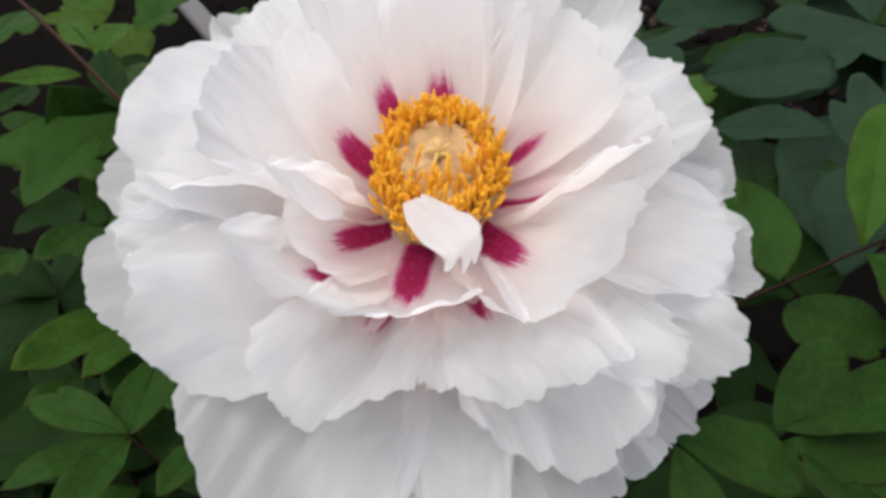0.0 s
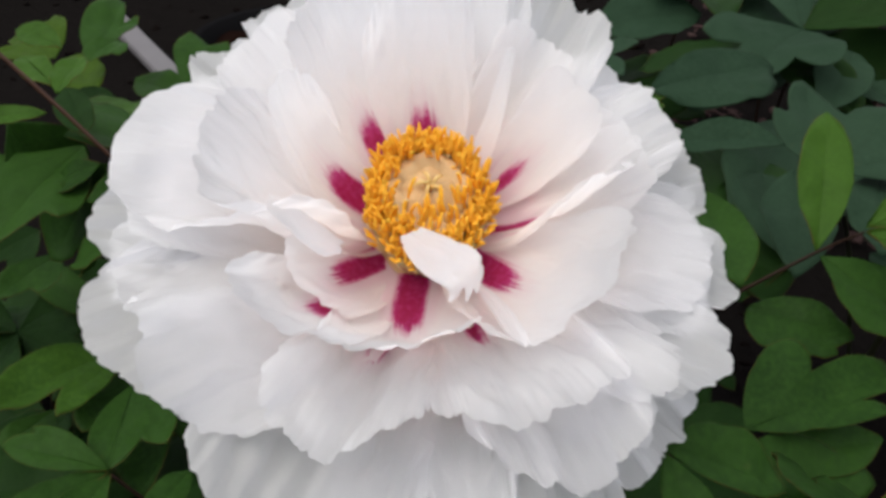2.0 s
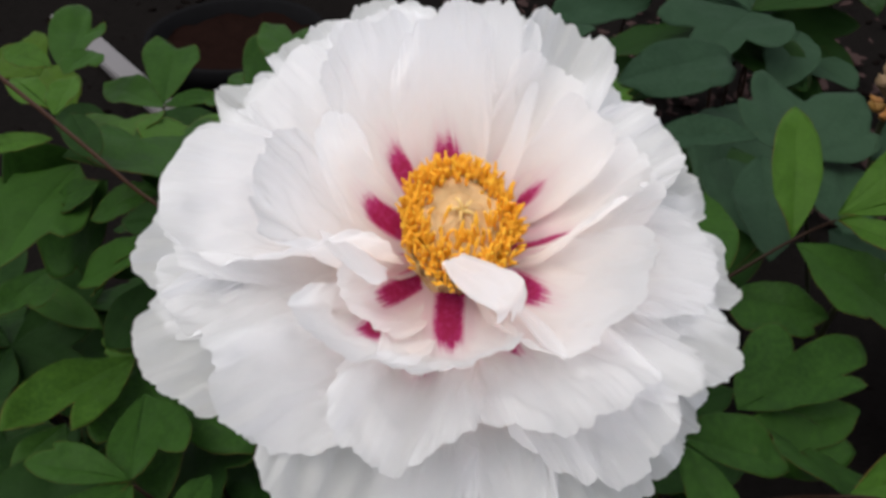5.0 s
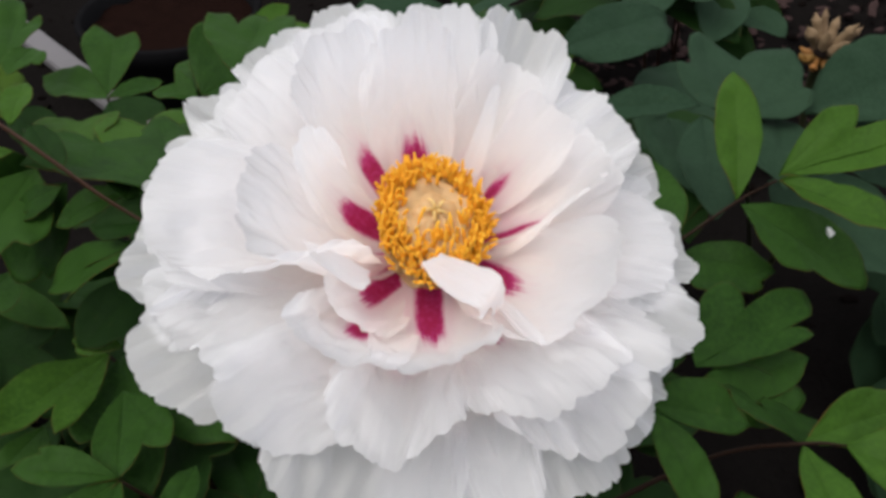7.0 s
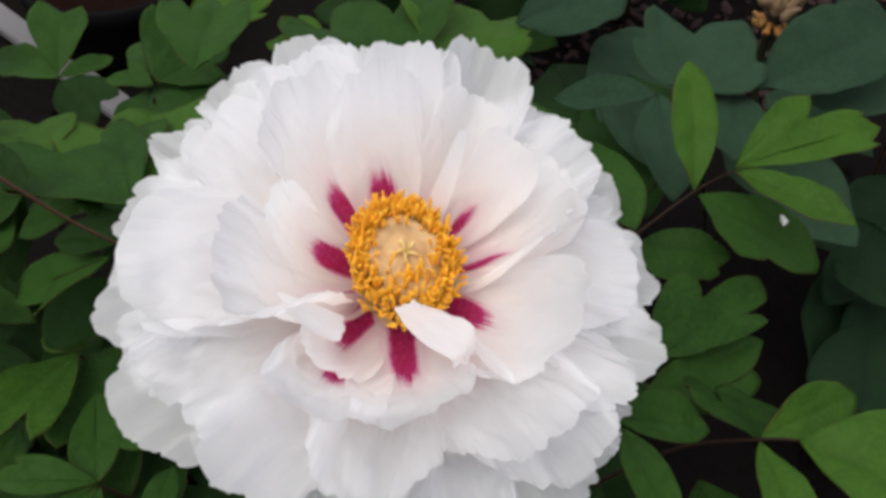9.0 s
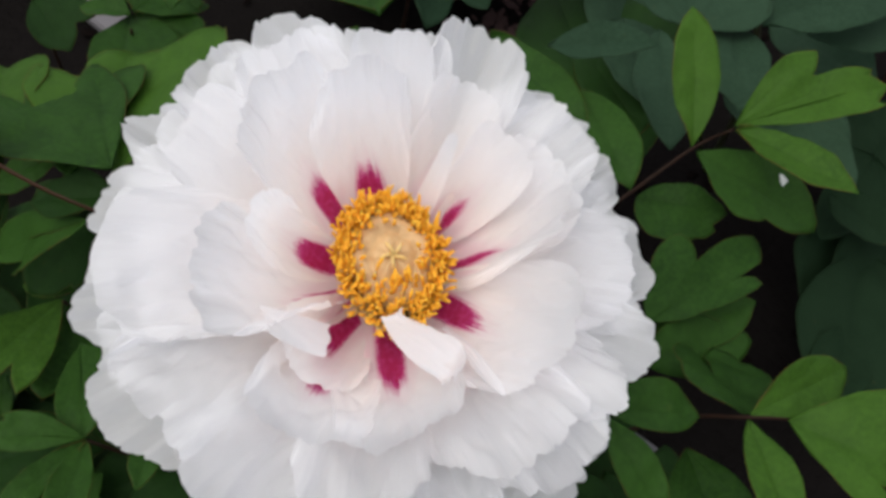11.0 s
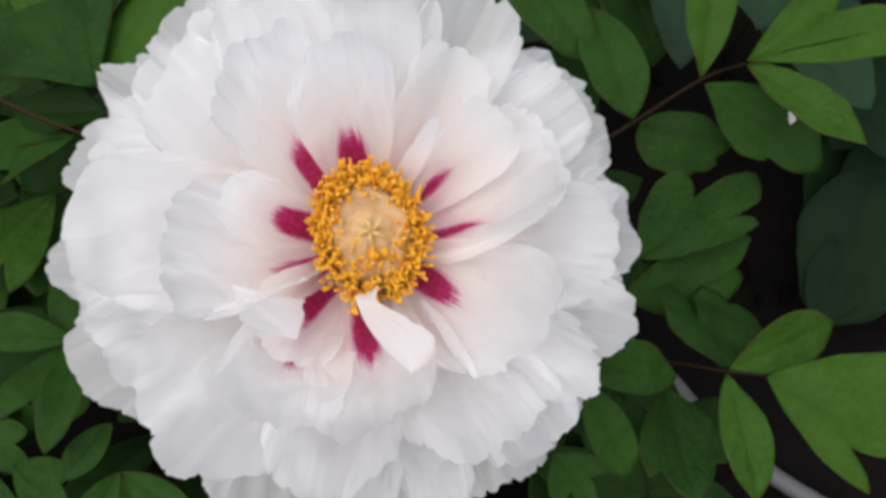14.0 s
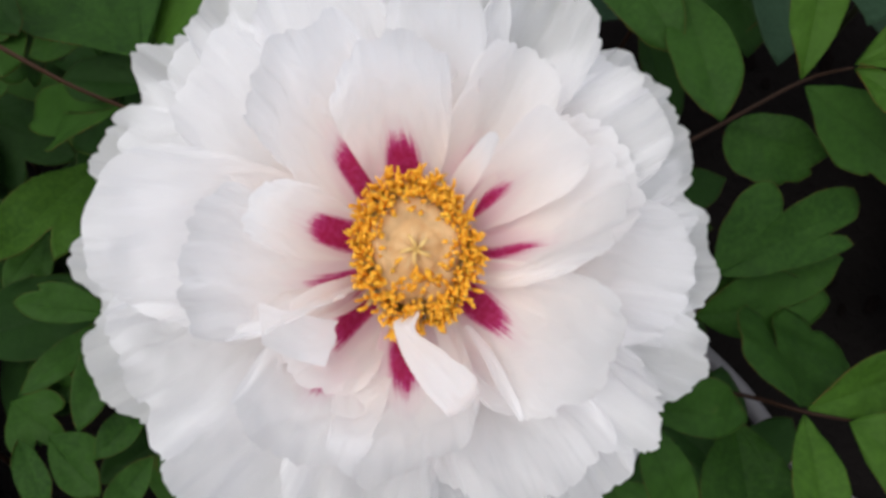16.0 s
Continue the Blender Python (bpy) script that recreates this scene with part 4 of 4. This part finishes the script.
leaflet(stalk, (-0.204, 0.461, 0.330), (-0.188, 0.468, 0.280), [(0, 1.0, 30), (30, 0.9, 28), (-28, 0.9, 26)], 0, LEAF)
leaflet(stalk, (-0.189, 0.643, 0.300), (-0.204, 0.613, 0.300), [(0, 1.0, 40), (40, 0.8, 30)], 0, LEAF)
stalk = spray(peony_bush, [(-0.100, 0.400, 0.020), (-0.130, 0.420, 0.140), (-0.154, 0.420, 0.210)], [0.002, 0.0016, 0.001], STEM)
leaflet(stalk, (-0.154, 0.420, 0.212), (-0.210, 0.356, 0.232), [(0, 1.0, 17, 26), (21, 0.80, 17)], 0, LEAF_BRIGHT)
leaflet(stalk, (-0.147, 0.424, 0.212), (-0.175, 0.434, 0.216), [(0, 1.0, 42)], 0, LEAF_BRIGHT)
leaflet(stalk, (-0.149, 0.424, 0.205), (-0.136, 0.326, 0.200), [(0, 1.0, 22), (28, 1.05, 24), (50, 0.9, 24), (-24, 0.7, 24)], 0, LEAF)
leaflet(stalk, (-0.158, 0.432, 0.195), (-0.179, 0.376, 0.185), [(0, 1.0, 30), (-28, 0.85, 26)], 0, LEAF_SHADE)
stalk = spray(peony_bush, [(-0.060, 0.300, 0.030), (-0.100, 0.315, 0.150), (-0.146, 0.322, 0.216)], [0.0016, 0.0012, 0.0009], STEM)
leaflet(stalk, (-0.146, 0.322, 0.219), (-0.195, 0.331, 0.232), [(0, 1.0, 21), (-14, 0.8, 18)], 0, LEAF)
leaflet(stalk, (-0.146, 0.321, 0.218), (-0.192, 0.286, 0.226), [(0, 1.0, 24)], 0, LEAF)
leaflet(stalk, (-0.145, 0.320, 0.218), (-0.166, 0.266, 0.222), [(0, 1.0, 32)], 0, LEAF)
leaflet(stalk, (-0.109, 0.323, 0.215), (-0.125, 0.287, 0.220), [(0, 1.0, 38)], 0, LEAF)
leaflet(stalk, (-0.138, 0.281, 0.200), (-0.165, 0.257, 0.200), [(0, 1.0, 44)], 0, LEAF)
leaflet(stalk, (-0.191, 0.275, 0.190), (-0.167, 0.241, 0.190), [(0, 1.0, 34), (30, 0.85, 26)], 0, LEAF)
leaflet(stalk, (-0.136, 0.254, 0.200), (-0.161, 0.226, 0.200), [(0, 1.0, 40)], 0, LEAF)
leaflet(stalk, (-0.135, 0.254, 0.200), (-0.102, 0.217, 0.200), [(0, 1.0, 36)], 0, LEAF)
leaflet(stalk, (-0.206, 0.276, 0.190), (-0.191, 0.236, 0.190), [(0, 1.0, 36)], 0, LEAF)
leaflet(stalk, (-0.215, 0.300, 0.180), (-0.186, 0.273, 0.180), THREE, 0, LEAF)
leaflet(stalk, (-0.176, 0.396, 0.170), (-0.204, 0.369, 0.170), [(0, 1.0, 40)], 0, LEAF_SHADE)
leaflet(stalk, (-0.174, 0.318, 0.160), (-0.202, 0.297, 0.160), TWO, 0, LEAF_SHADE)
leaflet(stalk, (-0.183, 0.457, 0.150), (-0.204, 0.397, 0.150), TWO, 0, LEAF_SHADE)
leaflet(stalk, (-0.148, 0.323, 0.180), (-0.184, 0.306, 0.180), TWO, 0, LEAF)
leaflet(stalk, (-0.180, 0.300, 0.170), (-0.213, 0.322, 0.170), PLAIN, 0, LEAF)
leaflet(stalk, (-0.150, 0.265, 0.160), (-0.124, 0.233, 0.160), PLAIN, 0, LEAF)
stalk = spray(peony_bush, [(-0.170, 0.780, 0.000), (-0.160, 0.720, 0.120), (-0.158, 0.698, 0.225)], [0.0016, 0.0014, 0.001], STEM)
leaflet(stalk, (-0.158, 0.702, 0.225), (-0.147, 0.766, 0.256), HEART, 0, LEAF)
leaflet(stalk, (-0.158, 0.698, 0.225), (-0.213, 0.763, 0.220), [(0, 1.0, 36)], 0, LEAF)
leaflet(stalk, (-0.158, 0.698, 0.225), (-0.115, 0.718, 0.225), [(0, 1.0, 36)], 0, LEAF)
leaflet(stalk, (-0.158, 0.698, 0.222), (-0.137, 0.642, 0.215), [(0, 1.0, 36), (30, 0.95, 26)], 0, LEAF_SHADE)
stalk = spray(peony_bush, [(-0.080, 0.660, 0.000), (-0.090, 0.600, 0.200), (-0.085, 0.555, 0.285)], [0.0016, 0.0014, 0.001], STEM)
leaflet(stalk, (-0.082, 0.572, 0.285), (-0.030, 0.599, 0.290), [(0, 1.0, 24, 30), (30, 0.95, 22), (55, 0.95, 22), (-34, 0.8, 26)], 0, LEAF)
leaflet(stalk, (-0.084, 0.570, 0.285), (-0.114, 0.591, 0.285), [(0, 1.0, 26), (-30, 0.75, 22)], 0, LEAF)
leaflet(stalk, (-0.082, 0.586, 0.275), (-0.045, 0.536, 0.280), [(0, 1.0, 36), (28, 0.8, 26)], 0, LEAF)
leaflet(stalk, (-0.085, 0.583, 0.275), (-0.099, 0.508, 0.280), [(0, 1.0, 34), (30, 0.85, 26)], 0, LEAF)
leaflet(stalk, (-0.079, 0.580, 0.280), (-0.091, 0.631, 0.285), [(0, 1.0, 30), (-30, 0.8, 26)], 0, LEAF)
leaflet(stalk, (-0.227, 0.703, 0.258), (-0.215, 0.780, 0.282), [(42, 0.06), (28, 0.5), (16, 0.82), (5, 1.0), (0, 1.0), (-9, 0.66), (-20, 0.74), (-26, 0.62), (-34, 0.3), (-42, 0.06)], 0, LEAF)
leaflet(stalk, (-0.230, 0.665, 0.280), (-0.200, 0.600, 0.280), [(0, 1.0, 40)], 0, LEAF_YELLOW)

broadleaf_plant = new("broadleaf_plant")
tagged(broadleaf_plant, "low plant with broad dull blue-green leaves", "plant")
stalk = spray(broadleaf_plant, [(0.386, 0.601, -0.010), (0.329, 0.560, 0.150), (0.252, 0.472, 0.275)], [0.002, 0.0016, 0.001], STALK_DARK)
leaflet(stalk, (0.128, 0.415, 0.330), (0.175, 0.387, 0.345), [(0, 1.0, 36)], 0, LEAF_BLUE, fold=0.3)
leaflet(stalk, (0.246, 0.461, 0.280), (0.275, 0.522, 0.300), [(24, 1.0, 36), (-26, 1.04, 40), (60, 0.7, 36), (-62, 0.75, 36)], 0, LEAF_BLUE)
leaflet(stalk, (0.225, 0.467, 0.280), (0.195, 0.381, 0.270), [(0, 1.0, 40)], 0, LEAF_BLUE)
leaflet(stalk, (0.287, 0.451, 0.280), (0.418, 0.485, 0.290), [(0, 1.0, 44)], 0, LEAF_BLUE)
leaflet(stalk, (0.337, 0.466, 0.250), (0.440, 0.475, 0.260), BROAD, 0, LEAF_BLUE)
leaflet(stalk, (0.280, 0.472, 0.270), (0.247, 0.397, 0.270), PLAIN, 0, LEAF_BLUE)
leaflet(stalk, (0.310, 0.443, 0.200), (0.336, 0.374, 0.200), BROAD, 0, LEAF_BLUE)
leaflet(stalk, (0.164, 0.568, 0.285), (0.266, 0.608, 0.285), [(0, 1.0, 34, 60)], 0, LEAF_BLUE)
leaflet(stalk, (0.429, 0.808, 0.200), (0.375, 0.728, 0.190), [(0, 1.0, 50)], 0, LEAF_BLUE)
leaflet(stalk, (0.440, 0.805, 0.170), (0.464, 0.746, 0.170), BROAD, 0, LEAF_BLUE)
leaflet(stalk, (0.318, 0.915, 0.200), (0.205, 0.900, 0.200), BROAD, 0, LEAF_BLUE)
leaflet(stalk, (0.469, 0.962, 0.200), (0.353, 0.886, 0.200), BROAD, 0, LEAF_BLUE)
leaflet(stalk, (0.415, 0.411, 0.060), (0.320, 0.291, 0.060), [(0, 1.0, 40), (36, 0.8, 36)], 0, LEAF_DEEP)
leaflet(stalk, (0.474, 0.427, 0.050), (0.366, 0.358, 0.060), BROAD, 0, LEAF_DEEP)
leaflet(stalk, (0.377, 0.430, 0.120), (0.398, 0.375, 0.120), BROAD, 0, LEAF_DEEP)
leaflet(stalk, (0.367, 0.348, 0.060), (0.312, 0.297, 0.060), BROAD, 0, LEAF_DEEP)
leaflet(stalk, (0.301, 0.491, 0.200), (0.348, 0.398, 0.200), BROAD, 0, LEAF_BLUE)
leaflet(stalk, (0.367, 0.543, 0.200), (0.404, 0.455, 0.200), BROAD, 0, LEAF_BLUE)
leaflet(stalk, (0.235, 0.530, 0.240), (0.219, 0.448, 0.240), BROAD, 0, LEAF_BLUE)
leaflet(stalk, (0.224, 0.551, 0.220), (0.209, 0.428, 0.220), PLAIN, 0, LEAF_SHADE)
leaflet(stalk, (0.315, 0.620, 0.220), (0.220, 0.496, 0.220), BROAD, 0, LEAF_BLUE)
leaflet(stalk, (0.213, 0.604, 0.220), (0.195, 0.433, 0.220), [(0, 1.0, 42), (28, 0.8, 30)], 0, LEAF_SHADE)
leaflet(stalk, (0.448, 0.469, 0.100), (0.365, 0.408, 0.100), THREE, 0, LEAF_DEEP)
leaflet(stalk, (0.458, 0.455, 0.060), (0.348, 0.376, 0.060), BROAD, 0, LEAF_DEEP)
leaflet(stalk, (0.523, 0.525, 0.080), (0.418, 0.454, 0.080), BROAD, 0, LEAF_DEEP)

# lower leaves of the bush; the shade among them is put into their colour
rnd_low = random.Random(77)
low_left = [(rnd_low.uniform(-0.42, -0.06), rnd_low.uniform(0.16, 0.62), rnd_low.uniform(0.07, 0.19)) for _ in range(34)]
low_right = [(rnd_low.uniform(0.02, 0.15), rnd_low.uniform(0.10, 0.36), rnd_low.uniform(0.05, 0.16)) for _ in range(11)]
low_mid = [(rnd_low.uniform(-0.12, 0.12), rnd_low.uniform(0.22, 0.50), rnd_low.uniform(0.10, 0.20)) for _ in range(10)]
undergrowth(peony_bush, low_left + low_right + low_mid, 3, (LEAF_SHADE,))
low_blue = [(rnd_low.uniform(0.16, 0.60), rnd_low.uniform(0.55, 1.0), rnd_low.uniform(0.10, 0.22)) for _ in range(12)]
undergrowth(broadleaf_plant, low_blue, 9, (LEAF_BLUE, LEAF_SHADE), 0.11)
bm = bmesh.new()
tube(bm, [(0.02, 0.36, -0.02), (0.0, 0.34, 0.08), (0.01, 0.33, 0.19)], [0.014, 0.010, 0.006], 10, 12, 0.25, 4)
part("woody_stem", bm, BARK, peony_bush, "grey-brown woody stem")


POT = (-0.125, 1.13)


def build_pot():
    pot = new("plant_pot")
    pot.matrix_world = pose(POT[0], POT[1], 0)
    tagged(pot, "black plastic nursery pot filled with brown compost", "pot")
    bm = bmesh.new()
    rows = [(0.080, 0.0), (0.084, 0.004), (0.101, 0.075), (0.108, 0.077), (0.111, 0.098), (0.109, 0.101), (0.102, 0.099), (0.098, 0.07), (0.080, 0.01), (0.0, 0.009)]
    pts = [Vector((math.cos(2 * math.pi * j / 48) * max(r, 1e-4), math.sin(2 * math.pi * j / 48) * max(r, 1e-4), z)) for r, z in rows for j in range(48)]
    uvs = [(j / 48, i / 9) for i in range(len(rows)) for j in range(48)]
    grid_mesh(bm, pts, uvs, 48, len(rows), True)
    part("pot_wall", bm, POT_PLASTIC, pot)
    bm = bmesh.new()
    pts, uvs = [], []
    for i in range(8):
        for j in range(40):
            r, w = 0.099 * i / 7 + 1e-4, 2 * math.pi * j / 40
            x, y = math.cos(w) * r, math.sin(w) * r
            pts.append((x, y, 0.082 + 0.010 * noise.noise(Vector((x * 40, y * 40, 1)))))
            uvs.append((x, y))
    grid_mesh(bm, pts, uvs, 40, 8, True)
    part("compost", bm, COMPOST, pot, "brown crumbly compost")


build_pot()


def build_board():
    """A grey-white plank that lies on the soil."""
    a, b = Vector((-0.40, 1.44, 0.012)), Vector((-0.05, 0.79, 0.012))
    d = (b - a)
    ob = new("white_board")
    ob.matrix_world = Matrix.Translation((a + b) / 2) @ Matrix.Rotation(math.atan2(d.y, d.x), 4, "Z")
    tagged(ob, "grey-white board lying on the dark soil", "board")
    bm = bmesh.new()
    bmesh.ops.create_cube(bm, size=1, matrix=Matrix.Diagonal((d.length, 0.032, 0.012, 1)))
    bmesh.ops.bevel(bm, geom=bm.edges[:], offset=0.002, segments=2, affect="EDGES")
    part("plank", bm, WHITE_PLASTIC, ob, smooth=False)


build_board()


def build_strip():
    """A pale grey band of plastic on the soil under the leaves."""
    ob = new("edging_strip")
    tagged(ob, "pale grey plastic edging strip lying on the soil", "edging")
    pts, uvs = [], []
    line = [(0.188, 0.339, 0.012), (0.213, 0.297, 0.012), (0.223, 0.272, 0.012), (0.232, 0.248, 0.012), (0.248, 0.225, 0.012), (0.268, 0.199, 0.012), (0.297, 0.168, 0.012)]
    n = 24
    for i in range(n):
        c = spline(line, i / (n - 1))
        d = (spline(line, min(1, i / (n - 1) + 0.02)) - spline(line, max(0, i / (n - 1) - 0.02))).normalized()
        s = Vector((-d.y, d.x, 0)).normalized()
        for w, h in ((-1, -0.004), (-0.96, 0.002), (0, 0.005), (0.96, 0.002), (1, -0.004), (0, -0.005)):
            pts.append(c + s * w * 0.006 + Vector((0, 0, h)))
            uvs.append((w, i / n))
    bm = bmesh.new()
    grid_mesh(bm, pts, uvs, 6, n, True)
    part("band", bm, GREY_PLASTIC, ob)


build_strip()


def build_seed_head():
    """A spent flower: dry pointed follicles in a star on a short stalk."""
    ob = new("dry_seed_head")
    ob.matrix_world = pose(0.372, 0.562, 0.256, 12, 4, 0)
    tagged(ob, "dry brown seed head with pointed split follicles", "seed head")
    rnd = random.Random(8)
    for k in range(8):
        w = 2 * math.pi * k / 8 + rnd.uniform(-0.2, 0.2)
        out, tall = rnd.uniform(0.010, 0.020), rnd.uniform(0.022, 0.034)
        d = Vector((math.cos(w), math.sin(w), 0))
        bm = bmesh.new()
        tube(bm, [d * 0.004, d * out * 0.55 + Vector((0, 0, tall * 0.35)), d * out * 0.9 + Vector((0, 0, tall * 0.75)), d * out * 1.15 + Vector((0, 0, tall))],
             [0.0026, 0.0046, 0.0036, 0.0005], 7, 12, 0.7, k)
        part("follicle", bm, POD, ob)
    bm = bmesh.new()
    tube(bm, [(0, 0, -0.004), (0, 0, 0.004), (0, 0, 0.012)], [0.006, 0.010, 0.006], 10, 8, 0.5, 3)
    part("core", bm, POD_CORE, ob, "dark hollow core")
    for k in range(7):
        w = 2 * math.pi * k / 7 + 0.3
        d = Vector((math.cos(w), math.sin(w), 0))
        bm = bmesh.new()
        tube(bm, [d * 0.004 + Vector((0, 0, -0.004)), d * 0.011 + Vector((0, 0, -0.007)), d * 0.017 + Vector((0, 0, -0.002 - 0.002 * (k % 3)))], [0.003, 0.0036, 0.001], 6, 8, 0.6, k)
        part("dry_sepal", bm, ORANGE_DRY, ob, "orange-brown dry sepal")
    bm = bmesh.new()
    tube(bm, [(0, 0, 0.004), (0.004, -0.004, -0.05), (0.02, -0.03, -0.14), (0.02, -0.04, -0.25)], [0.005, 0.003, 0.003, 0.003], 8, 12)
    part("stalk", bm, STALK_DARK, ob)


build_seed_head()


def build_dropping():
    """A small white splash on one leaf."""
    bm = bmesh.new()
    tube(bm, [(0, 0, 0), (0.002, 0.003, 0.0006), (0.0025, 0.007, 0.0002)], [0.0004, 0.0018, 0.0016, 0.0004], 8, 10, 0.6, 2)
    ob = part("white_splash", bm, SPLASH)
    ob.matrix_world = pose(0.2145, 0.3095, 0.3045)
    tagged(ob, "small white bird dropping on a green leaf", "dropping")


build_dropping()
